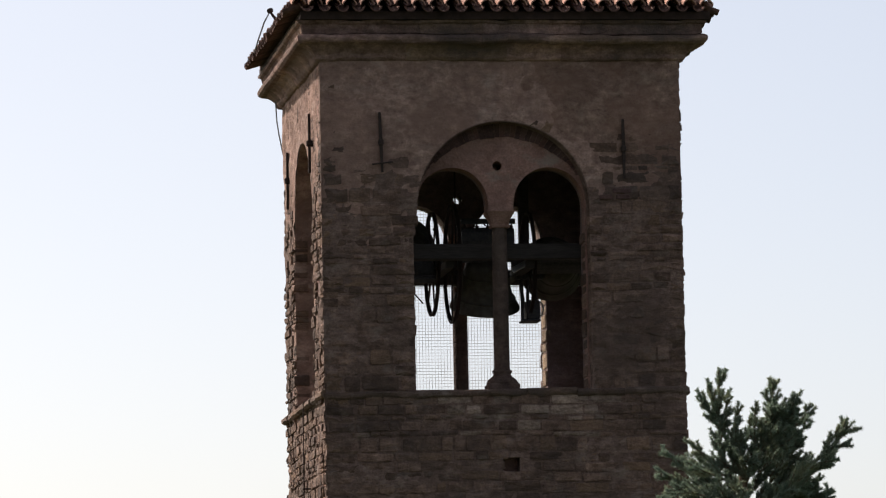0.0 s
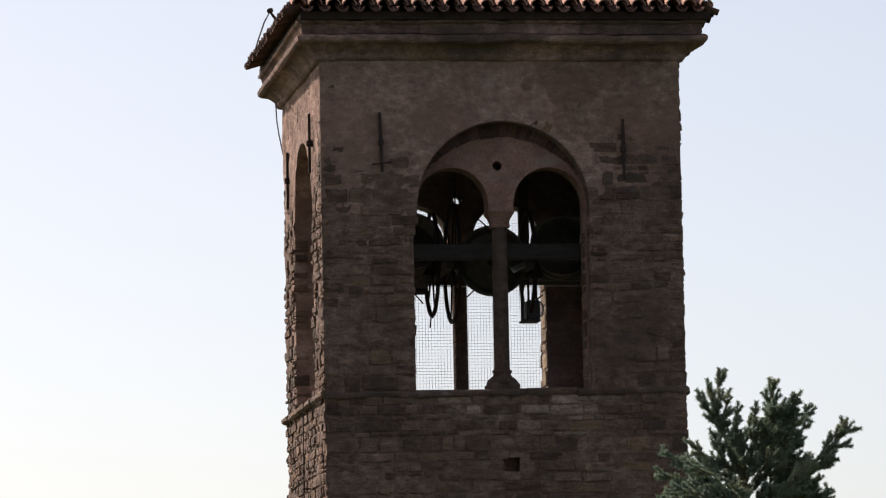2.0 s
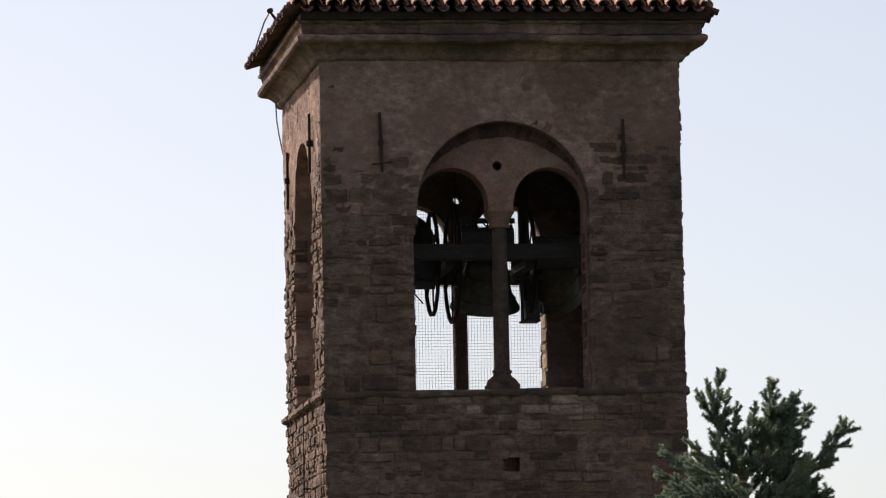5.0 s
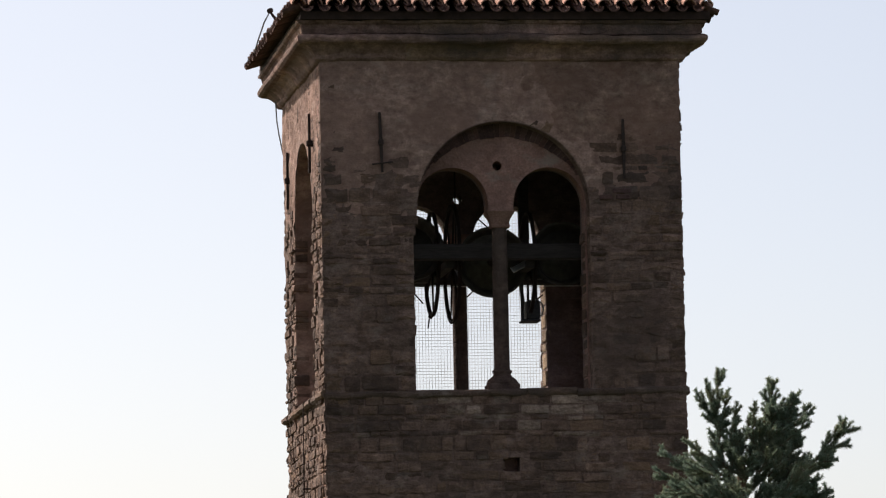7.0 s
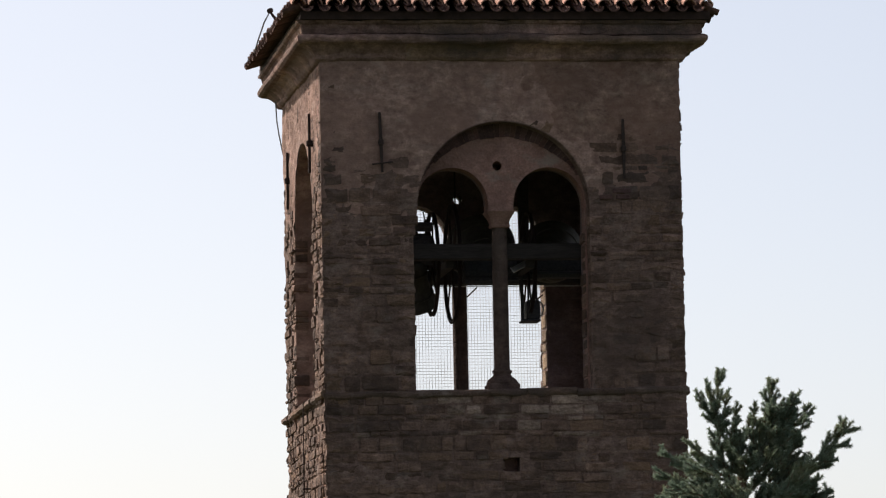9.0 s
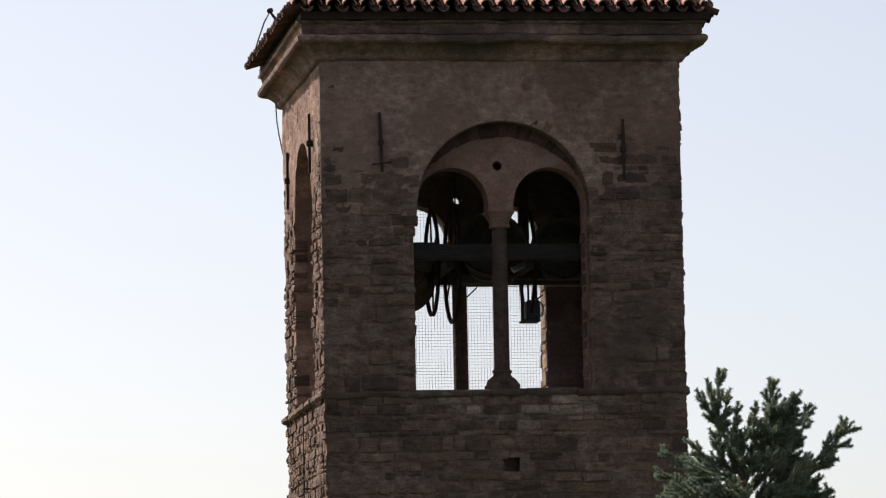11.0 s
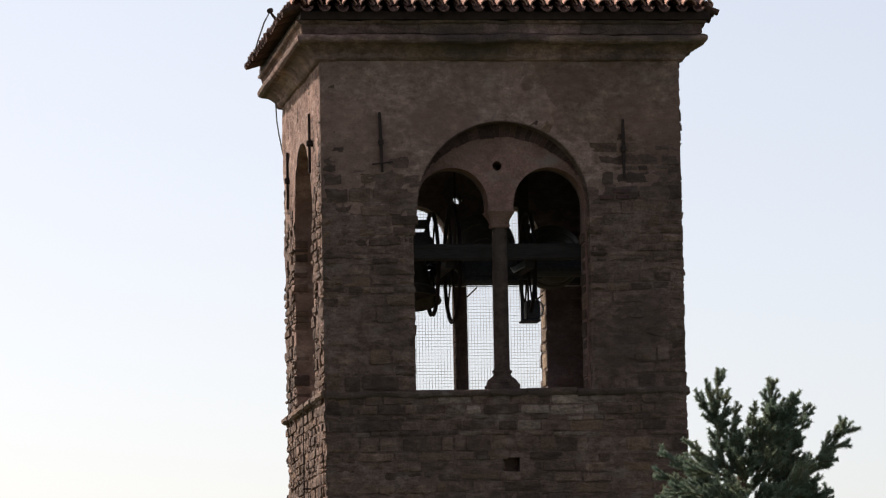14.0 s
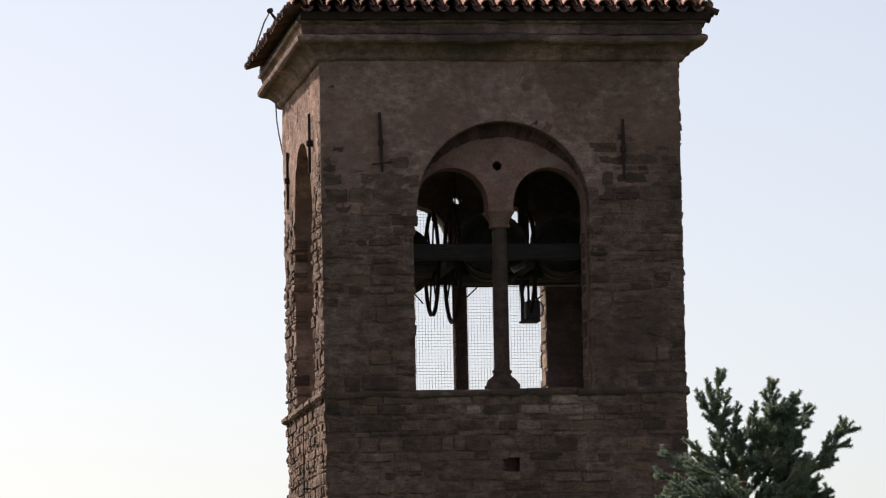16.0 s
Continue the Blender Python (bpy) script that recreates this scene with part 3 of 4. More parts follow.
# ================= iron, wire and cable =================
def make_anchor(length):
    a = tagged(new("tie_anchor"), "rusty wrought iron tie anchor bar on the tower wall", "wall anchor", "tie anchors")
    bm = bmesh.new()
    rings = []
    for z, w in ((-0.5, 0.013), (-0.3, 0.016), (0.0, 0.021), (0.3, 0.018), (0.5, 0.015)):
        rings.append([bm.verts.new((sx * w, sy * 0.018 - 0.035, z * length)) for sx, sy in ((-1, -1), (1, -1), (1, 1), (-1, 1))])
    for p, q in zip(rings, rings[1:]):
        for k in range(4):
            bm.faces.new((p[k], p[(k + 1) % 4], q[(k + 1) % 4], q[k]))
    bm.faces.new(rings[0]), bm.faces.new(rings[-1])
    part("bar", bm, IRON, a)
    bm = box(bmesh.new(), -0.033, 0.033, -0.075, 0.03, -0.04, 0.04, 0.012)
    part("eye", bm, IRON, a, "forged rod end with wedge")
    return a


anchor = make_anchor(0.78)
anchor.matrix_basis = pose(-1.586, -0.012, 17.275, 0, -1.8, 0)
copy_thing(anchor, pose(1.593, -0.012, 17.18, 0, -0.3, 0))
copy_thing(anchor, side_matrix("left") @ pose(1.30, -0.012, 17.40, 0, 1.5, 0))
copy_thing(anchor, side_matrix("left") @ pose(-1.52, -0.012, 17.24, 0, 2.0, 0))

part("wedge", rod(bmesh.new(), (-0.13, -0.05, -0.285), (0.14, -0.05, -0.262), 0.012, 6), IRON, anchor, "iron wedge through the foot of the bar")

net = tagged(new("wire_net"), "square galvanised wire netting across the far arches", "wire netting")
NET_Y, STEP = 4.30, 0.0425
k = 0
while k * STEP < 2.30:
    x = CX - 1.175 + k * STEP
    top_z = Z_SPRING + math.sqrt(max(0.0, 1.12 ** 2 - (x - CX) ** 2)) - 0.02
    part("wire", rod(bmesh.new(), (x, NET_Y, Z_SILL - 0.05), (x + 0.006 * math.sin(k * 1.7), NET_Y, top_z), 0.0024, 4), WIRE, net)
    k += 1
k = 0
while Z_SILL + k * STEP < Z_SPRING + 1.08:
    z = Z_SILL + k * STEP
    half = 1.17 if z < Z_SPRING else math.sqrt(max(0.0, 1.12 ** 2 - (z - Z_SPRING) ** 2))
    part("wire", rod(bmesh.new(), (CX - half, NET_Y + 0.004, z), (CX + half, NET_Y + 0.004, z + 0.004 * math.sin(k * 2.1)), 0.0024, 4), WIRE, net)
    k += 1
part("edge_wire", rod(bmesh.new(), (-INNER, 3.72, 15.765), (INNER, 3.72, 15.765), 0.007), WIRE, net)

CABLE_LINE = [(-2.450, 4.72, 18.560), (-2.455, 4.72, 18.425), (-2.443, 4.72, 18.173), (-2.415, 4.72, 17.977), (-2.372, 4.72, 17.756), (-2.321, 4.72, 17.505), (-2.295, 4.72, 17.191), (-2.284, 4.72, 16.877), (-2.24, 4.79, 16.500), (-2.24, 4.79, 14.050)]
cable = tagged(new("lightning_cable"), "thin grey lightning conductor cable hanging down the tower corner", "cable")
bm = bmesh.new()
tube(bm, [(-2.60, 2.9, 19.32), (-2.72, 2.7, 19.40), (-2.78, 2.9, 19.28), (-2.82, 3.4, 19.10), (-2.83, 3.9, 18.98)], 0.011)
part("roof_conductor", bm, CABLE, cable)
bm = bmesh.new()
tube(bm, CABLE_LINE, 0.010)
part("conductor", bm, CABLE, cable)
part("stay", rod(bmesh.new(), (-2.55, 2.7, 19.12), (-2.72, 2.7, 19.40), 0.014), IRON, cable)
part("clip", rod(bmesh.new(), (-2.735, 2.68, 19.40), (-2.70, 2.72, 19.42), 0.035, 10), IRON, cable)

rope = tagged(new("hanging_cable"), "thin dark cable hanging down the sunlit tower wall", "cable")
part("strand", tube(bmesh.new(), [(-1.95, 1.72, 15.6), (-2.30, 1.70, 14.12), (-2.47, 1.68, 14.03), (-2.475, 1.67, 13.0), (-2.475, 1.67, 8.0)], 0.008), IRON, rope)
for z in (12.9, 11.0, 9.0, 8.05):
    part("clip", rod(bmesh.new(), (-2.33, 1.67, z), (-2.49, 1.67, z), 0.012), IRON, rope)

motor = tagged(new("bell_motor"), "dark steel bell drive motor hung under the frame", "motor")
part("housing", box(bmesh.new(), 0.615, 0.80, 2.20, 2.50, 15.165, 15.43, 0.02), STEEL, motor)
bm = rod(bmesh.new(), (0.575, 2.35, 15.15), (0.575, 2.35, 15.74), 0.022, 8)
rod(bm, (0.66, 2.35, 15.42), (0.66, 2.35, 15.74), 0.014)
rod(bm, (0.77, 2.35, 15.42), (0.77, 2.35, 15.74), 0.014)
part("hanger", bm, STEEL, motor)
part("base_plate", box(bmesh.new(), 0.55, 0.80, 2.18, 2.52, 15.14, 15.17, 0.008), STEEL, motor)
part("crossbar", box(bmesh.new(), 0.50, 0.86, 2.28, 2.42, 15.72, 15.78, 0.008), STEEL, motor)
bm = tube(bmesh.new(), [(0.80, 2.35, 15.22), (0.84, 2.35, 15.24), (0.86, 2.35, 15.32), (0.84, 2.35, 15.40), (0.80, 2.35, 15.42)], 0.012)
part("terminal_loop", bm, CABLE, motor)

cover = tagged(new("cover_sheet"), "bright bent zinc cover sheet on the bell frame", "metal sheet")
bm = box(bmesh.new(), -0.13, 0.11, -0.045, 0.045, -0.006, 0.006, 0.002, m=pose(0.40, 1.26, 15.79, 0, -28, 0) @ pose(0, 0, 0, 58, 0, 0))
part("packing_board", box(bmesh.new(), 0.66, 1.66, 3.50, 3.70, 15.965, 16.10, 0.006), TIMBER, frame_thing)
part("sheet", bm, ZINC, cover)

stays = tagged(new("frame_stay"), "thin iron stay rods bracing the frame", "stay rod")
for p, q in (((0.05, 4.20, 15.63), (0.23, 4.20, 15.80)), ((0.20, 4.20, 16.80), (0.60, 4.10, 16.42)), ((-0.80, 4.20, 15.90), (-0.52, 4.20, 15.58)),
             ((-0.80, 4.28, 16.88), (-1.05, 4.20, 16.68)), ((1.05, 4.28, 15.62), (1.25, 4.20, 15.78))):
    part("stay_rod", rod(bmesh.new(), p, q, 0.011), IRON, stays)


# ================= the spruce =================

def make_spruce():
    tree = tagged(new("spruce_tree"), "dense blue-green spruce tree with upturned side shoots", "tree")
    rt = random.Random(21)
    base = Vector((-6.48, -50.0, 0.0))
    right, away = Vector((0.991, -0.133, 0)), Vector((0.133, 0.991, 0))
    part("trunk", rod(bmesh.new(), base + Vector((0, 0, -0.1)), base + Vector((0.02, 0.03, 9.80)), 0.16, 12, 0.014), BARK, tree)
    # shoots at the top: across, up (from the trunk at 9.69 m), then the tip, and how far the tip stands back
    main = ((-0.06, 0.10, -0.06, 0.45, 0.02), (-0.065, 0.28, -0.105, 0.42, -0.03), (-0.065, 0.25, -0.14, 0.388, 0.03), (-0.06, 0.22, -0.03, 0.372, -0.04),
            (-0.02, 0.10, 0.0, 0.335, -0.06), (0.0, 0.15, 0.05, 0.30, 0.03), (0.05, 0.08, 0.127, 0.393, 0.03), (0.06, 0.18, 0.065, 0.335, -0.05),
            (0.09, 0.18, 0.223, 0.37, -0.06), (0.09, 0.16, 0.278, 0.32, 0.06), (0.09, 0.14, 0.254, 0.258, -0.12), (0.11, 0.0, 0.407, 0.262, 0.0),
            (-0.02, 0.10, -0.19, 0.21, -0.05), (-0.04, 0.02, -0.254, 0.174, 0.05), (-0.05, -0.05, -0.297, 0.11, -0.10), (0.06, -0.02, 0.323, 0.137, -0.12),
            (0.05, -0.10, 0.337, 0.027, 0.08))
    wood = [bmesh.new()]
    verts, faces = [], []

    def needle(p, d, length, wide):
        side = d.cross(Vector((rt.uniform(-1, 1), rt.uniform(-1, 1), rt.uniform(-1, 1)))).normalized()
        other = d.cross(side)
        k = len(verts)
        verts.extend((p + side * wide, p + (other - side * 0.5) * wide, p - (other + side * 0.5) * wide, p + d * length))
        faces.extend(((k, k + 1, k + 3), (k + 1, k + 2, k + 3)))

    def shoot(p, q, per_m, length, wide, thick):
        axis = (q - p)
        far = axis.length
        axis.normalize()
        s1 = axis.orthogonal().normalized()
        s2 = axis.cross(s1)
        rod(wood[0], p, q, thick, 4, thick * 0.4)
        for k in range(int(far * per_m)):
            f = rt.random()
            a = rt.uniform(0, 2 * math.pi)
            lift = rt.uniform(0.6, 1.2)
            d = (axis * math.cos(lift) + (s1 * math.cos(a) + s2 * math.sin(a)) * math.sin(lift)).normalized()
            needle(p + axis * (far * f), d, length * rt.uniform(0.75, 1.15), wide)
        for k in range(12):
            a = rt.uniform(0, 2 * math.pi)
            d = (axis + (s1 * math.cos(a) + s2 * math.sin(a)) * rt.uniform(0.1, 0.6)).normalized()
            needle(q - axis * rt.uniform(0.0, 0.014), d, length * 0.5, wide)

    def branch(p, q, depth, gap, side_len, spread=0.62):
        """A shoot that curves up to its tip, with side shoots that lean forward along it."""
        mid = (p + q) / 2 + Vector((rt.uniform(-0.01, 0.01), rt.uniform(-0.01, 0.01), -0.035 * (q - p).length))
        shoot(p, mid, 2300, 0.0155, 0.0014, 0.0042)
        shoot(mid, q, 2500, 0.0145, 0.0014, 0.0032)
        if depth == 0:
            return
        axis = q - p
        far = axis.length
        axis.normalize()
        s1 = axis.orthogonal().normalized()
        s2 = axis.cross(s1)
        s, turn_ = gap * 0.5, rt.uniform(0, 6)
        while s < far - 0.022:
            f = s / far
            for k in range(2):
                turn_ += 2.4 + rt.uniform(-0.4, 0.4)
                d = (axis * 1.15 + (s1 * math.cos(turn_) + s2 * math.sin(turn_)) * spread + Vector((0, 0, 0.12))).normalized()
                ln = side_len * rt.uniform(0.7, 1.15) * (1.15 - 0.6 * f)
                start = (p + (mid - p) * (2 * f)) if f < 0.5 else (mid + (q - mid) * (2 * f - 1))
                branch(start, start + d * ln, depth - 1, gap * 0.8, side_len * 0.55)
            s += gap * rt.uniform(0.75, 1.25)

    top = base + Vector((0, 0, 9.69))
    for x0, z0, x1, z1, dep in main:
        branch(top + right * x0 + Vector((0, 0, z0)), top + right * x1 + away * dep + Vector((0, 0, z1)), 2, 0.046, 0.018 + 0.20 * math.hypot(x1 - x0, z1 - z0))
        part("branch", wood[0], BARK, tree)
        wood[0] = bmesh.new()
    # shoots that fill the heart of the top, lower ones reaching further out
    for k in range(38):
        a = rt.uniform(0, 2 * math.pi)
        z0 = rt.uniform(-0.40, 0.11)
        reach = rt.uniform(0.05, 0.12) if z0 > 0.0 else rt.uniform(0.12, 0.26)
        d = right * (math.cos(a) * reach + 0.05) + away * math.sin(a) * reach
        rise = rt.uniform(0.05, 0.13)
        if abs(math.cos(a)) * reach > 0.2:
            rise -= 0.06
        branch(top + right * 0.03 + Vector((0, 0, z0)), top + d + Vector((0, 0, z0 + rise)), 2, 0.056, 0.085)
        part("branch", wood[0], BARK, tree)
        wood[0] = bmesh.new()
    for k in range(26):
        sx = 1 if k % 2 else -1
        start = top + right * (sx * rt.uniform(0.02, 0.16) + 0.02) + away * rt.uniform(-0.2, 0.15) + Vector((0, 0, rt.uniform(-0.14, 0.03)))
        tip = start + right * sx * rt.uniform(0.06, 0.13) + away * rt.uniform(-0.06, 0.06) + Vector((0, 0, rt.uniform(0.03, 0.10)))
        branch(start, tip, 1, 0.030, 0.075)
        part("branch", wood[0], BARK, tree)
        wood[0] = bmesh.new()
    # a dense clump of young shoots beside the leader
    for k in range(16):
        a, e_ = rt.uniform(-2.6, 2.6), rt.uniform(0.0, 1.2)
        d = (right * math.cos(a) * 0.75 + right * 0.35 + away * math.sin(a) + Vector((0, 0, e_))).normalized()
        start = top + right * rt.uniform(0.09, 0.17) + Vector((0, 0, rt.uniform(0.16, 0.27)))
        branch(start, start + d * rt.uniform(0.07, 0.12), 1, 0.026, 0.065)
        part("branch", wood[0], BARK, tree)
        wood[0] = bmesh.new()
    # fuller shoots beside the heart
    for k in range(30):
        sx = -1 if k % 4 == 0 else 1
        start = top + right * (sx * rt.uniform(0.03, 0.16) + 0.03) + away * rt.uniform(-0.12, 0.12) + Vector((0, 0, rt.uniform(-0.10, 0.10)))
        tip = start + right * sx * rt.uniform(0.05, 0.13) + away * rt.uniform(-0.05, 0.05) + Vector((0, 0, rt.uniform(0.02, 0.09)))
        branch(start, tip, 1, 0.028, 0.07)
        part("branch", wood[0], BARK, tree)
        wood[0] = bmesh.new()
    # shoots that close the side under the long outer branch
    for x0, z0, x1, z1, dep in ((0.04, -0.06, 0.30, 0.075, 0.05), (0.06, -0.14, 0.36, -0.03, -0.04), (0.02, -0.10, 0.23, 0.055, -0.1), (0.08, -0.20, 0.33, -0.07, 0.1),
                                (0.10, 0.12, 0.20, 0.27, 0.06), (0.10, 0.10, 0.235, 0.21, -0.04)):
        branch(top + right * x0 + Vector((0, 0, z0)), top + right * x1 + away * dep + Vector((0, 0, z1)), 2, 0.046, 0.07)
        part("branch", wood[0], BARK, tree)
        wood[0] = bmesh.new()
    # the crown lower down, below what the camera sees
    z = 1.2
    while z < 9.3:
        reach = 0.30 + (9.69 - z) * 0.27
        for k in range(9):
            a = rt.uniform(0, 2 * math.pi)
            ln = reach * rt.uniform(0.75, 1.1)
            p = base + Vector((0, 0, z + rt.uniform(-0.12, 0.12)))
            d = Vector((math.cos(a), math.sin(a), rt.uniform(-0.25, 0.05))).normalized()
            q = p + d * ln
            rod(wood[0], p, q, 0.025, 4, 0.006)
            s = 0.2 * ln
            while s < ln:
                for sg in (-1, 1):
                    side = Vector((-d.y, d.x, 0)) * sg
                    dd = (d * 0.8 + side + Vector((0, 0, rt.uniform(-0.3, 0.2)))).normalized()
                    st = p + d * s
                    en = st + dd * (0.12 + 0.28 * (ln - s)) * rt.uniform(0.8, 1.2)
                    shoot(st, en, 130, 0.045, 0.004, 0.004)
                s += 0.12
        z += 0.24
    tagged(part("twigs", wood[0], BARK, tree, "thin brown twigs"), kind="stuff")
    me = bpy.data.meshes.new("needles")
    me.from_pydata([tuple(v) for v in verts], [], faces)
    me.materials.append(NEEDLE)
    tagged(part("needles", me, None, tree, "short stiff blue-green needles"), kind="stuff")
    return tree


spruce = make_spruce()

# ================= stones of the walls =================
def stone_shape(r, ratio):
    """Unit stone: x, z in -0.5..0.5, y from 0 (face) to 1 (root). Uneven outline, chipped corners, slightly domed face."""
    c = r.uniform(0.03, 0.13)
    cx = c / ratio
    out = []
    for sx, sz in ((-1, -1), (1, -1), (1, 1), (-1, 1)):
        a = (sx * 0.5, sz * (0.5 - c * r.uniform(0.4, 1.2)))
        d = (sx * (0.5 - cx * r.uniform(0.4, 1.4)), sz * 0.5)
        out += [a, d] if sx * sz > 0 else [d, a]
    out = [(x * r.uniform(0.955, 1.02), z * r.uniform(0.88, 1.04)) for x, z in out]
    inset = r.uniform(0.84, 0.94)
    vs = [(x, 1.0, z) for x, z in out]
    vs += [(x * (1 - (1 - inset) / ratio), r.uniform(0.0, 0.20), z * inset) for x, z in out]
    vs.append((r.uniform(-0.15, 0.15), r.uniform(-0.06, 0.03), r.uniform(-0.15, 0.15)))
    fs = [(k, (k + 1) % 8, 8 + (k + 1) % 8, 8 + k) for k in range(8)] + [(8 + k, 8 + (k + 1) % 8, 16) for k in range(8)]
    return np.array(vs), fs


rs = random.Random(11)
SHAPES = [(ratio, *stone_shape(rs, ratio)) for ratio in (1.3, 2.0, 3.0) for _ in range(9)]


def shape_for(ratio):
    best = [s for s in SHAPES if s[0] == min((1.3, 2.0, 3.0), key=lambda q: abs(q - ratio))]
    return best[rs.randrange(len(best))]


STONE_MESH, PALE_MESH, SUNLIT_MESH = {}, {}, {}
for ratio, vs, fs in SHAPES:
    for store, mat in ((STONE_MESH, STONE), (PALE_MESH, SILL_STONE), (SUNLIT_MESH, SUNLIT_STONE)):
        me = bpy.data.meshes.new("stone")
        me.from_pydata([tuple(v) for v in vs], [], fs)
        me.materials.append(mat)
        store[id(vs)] = me


def course_spans(z0, z1):
    """The stretches of a course that hold masonry."""
    if z1 < Z_SILL + 0.02 or z0 > Z_SPRING + R_BIG + 0.21:
        return [(-HALF, HALF, 0, 0)]
    if z1 <= Z_SPRING:
        return [(-HALF, CX - R_BIG - (WORN if z1 < 16.2 else 0.02), 0, 1), (CX + R_BIG, HALF, 1, 0)]
    dz = max(z0 - Z_SPRING, 0)
    half = math.sqrt(max(0.0, (R_BIG + 0.20) ** 2 - dz * dz))
    return [(-HALF, CX - half, 0, 0), (CX + half, HALF, 0, 0)] if half > 0.05 else [(-HALF, HALF, 0, 0)]


def lay_stones(side, z_lo, z_hi, limit, near, mean_h=0.15, mean_w=0.33):
    """Courses of stones on one side; up to limit of them, those in the height range near, are pieces of their own."""
    m = side_matrix(side)
    wall = walls[side]
    av, af, single = [], [], 0
    todo = []
    z = z_lo
    while z < z_hi - 0.05:
        h = mean_h * rs.choice((0.5, 0.75, 0.9, 1.0, 1.1, 1.3, 1.6))
        if Z_SILL - 0.10 < z + h < Z_SILL + 0.09:
            h = Z_SILL - 0.02 - z
            if h < 0.05:
                h += 0.12
        h = min(h, z_hi - z)
        for a, bnd, jamb_l, jamb_r in course_spans(z, z + h):
            u = a
            while u < bnd - 0.02:
                w = mean_w * rs.uniform(0.4, 1.75) * (0.75 if h < mean_h * 0.85 else 1.0)
                if bnd - (u + w) < 0.14:
                    w = bnd - u
                if side == "front" and any(p[0][0] - 0.02 < u + w / 2 < p[0][-1] + 0.02 + w / 2 and p[1](0) < z + h and p[2](0) > z for p in PUTLOGS):
                    u += w
                    continue
                todo.append((u, w, z, h, u == a and (abs(a) > HALF - 0.01 or jamb_l), abs(u + w - bnd) < 1e-6 and (abs(bnd) > HALF - 0.01 or jamb_r)))
                u += w
        z += h
    for u, w, z, h, end_l, end_r in todo:
        pale = side == "front" and 13.45 < z < 13.95 and -0.95 < u < 1.15 and rs.random() < 0.62 - 0.9 * max(0.0, 13.75 - z)
        if rs.random() < 0.04:
            continue
        gap = rs.uniform(0.002, 0.008)
        smear = min(1.0, max(0.0, (z + 0.45 * noise.noise((u * 0.9, z * 0.9, 3.3)) - 16.55) / 0.9)) if side in ("front", "left") else 0.0
        prot = rs.uniform(0.010, 0.036) * (1 - smear) + rs.uniform(0.001, 0.006) * smear
        if z < 13.95 and side == "front":
            prot *= 0.95
        if side == "left" and z < 16.6:
            prot, gap = prot * 1.35, gap + 0.002
        root = 0.05
        u0, u1 = u + gap, u + w - gap
        if end_l:
            u0, root = u - rs.uniform(-0.004, 0.022), 0.17
        if end_r:
            u1, root = u + w + (rs.uniform(-0.004, 0.026) if u + w > HALF - 0.01 else rs.uniform(-0.02, 0.04)), 0.17
        if (end_l or end_r) and prot < 0.002:
            prot = 0.003
        hh = h - 2 * gap * rs.uniform(0.4, 1.0)
        ratio, vs, fs = shape_for((u1 - u0) / hh)
        place = m @ Matrix.Translation(((u0 + u1) / 2, -prot, z + h / 2 + rs.uniform(-0.008, 0.008) + 0.03 * noise.noise((u * 0.7, z * 0.5, 6.1 + SIDES[side])))) @ Matrix.Rotation(radians(rs.uniform(-2.0, 2.0)), 4, 'Y') \
            @ Matrix.Diagonal((u1 - u0, root + prot, hh, 1))
        if near[0] < z < near[1] and single < limit:
            ob = part("stone", (PALE_MESH if pale else STONE_MESH)[id(vs)], None, wall)
            ob.matrix_basis = place
            single += 1
        else:
            mm = np.array(place)
            k0 = len(av) and sum(len(x) for x in av)
            av.append(vs @ mm[:3, :3].T + mm[:3, 3])
            af += [tuple(i + k0 for i in f) for f in fs]
    if av:
        me = bpy.data.meshes.new("stonework")
        me.from_pydata(np.concatenate(av).tolist(), [], af)
        me.materials.append(STONE_JOINED)
        tagged(part("stonework", me, None, wall), kind="stuff")


def reveal_stones(side):
    """Dressed blocks up both reveals of the paired opening, each a little proud or back of the next."""
    m = side_matrix(side)
    for s in (-1, 1):
        edge = CX - 1.105 - WORN if s < 0 else CX + 1.105
        z = Z_SILL
        while z < 16.1:
            h = min(rs.uniform(0.10, 0.26), 16.16 - z)
            proud = rs.uniform(0.004, 0.03)
            ratio, vs, fs = shape_for(2.0)
            d0, d1 = STEP_BACK + rs.uniform(-0.004, 0.02), THICK + rs.uniform(-0.02, 0.004)
            place = m @ Matrix.Translation((edge - s * proud, (d0 + d1) / 2, z + h / 2)) @ Matrix.Rotation(radians(90) * (1 if s > 0 else -1), 4, 'Z').inverted() \
                @ Matrix.Diagonal((d1 - d0, 0.05 + proud, h - 0.012, 1))
            # back reveals get the stone with sunlight painted into it
            ob = part("reveal_stone", (SUNLIT_MESH if side == "back" else STONE_MESH)[id(vs)], None, walls[side])
            ob.matrix_basis = place
            z += h


for side in SIDES:
    reveal_stones(side)


def arch_ring(side):
    m = side_matrix(side)
    n_v = 25
    for k in range(n_v):
        a = math.pi * (k + 0.5) / n_v
        prot = rs.uniform(-0.003, 0.010)
        ratio, vs, fs = shape_for(1.3)
        place = m @ Matrix.Translation((CX + (R_BIG + 0.098) * math.cos(a), -prot, Z_SPRING + (R_BIG + 0.098) * math.sin(a))) \
            @ Matrix.Rotation(math.pi / 2 - a, 4, 'Y') @ Matrix.Diagonal((math.pi * (R_BIG + 0.1) / n_v - 0.014, 0.10 + prot, 0.195 * rs.uniform(0.92, 1.05), 1))
        ob = part("voussoir", STONE_MESH[id(vs)], None, walls[side])
        ob.matrix_basis = place


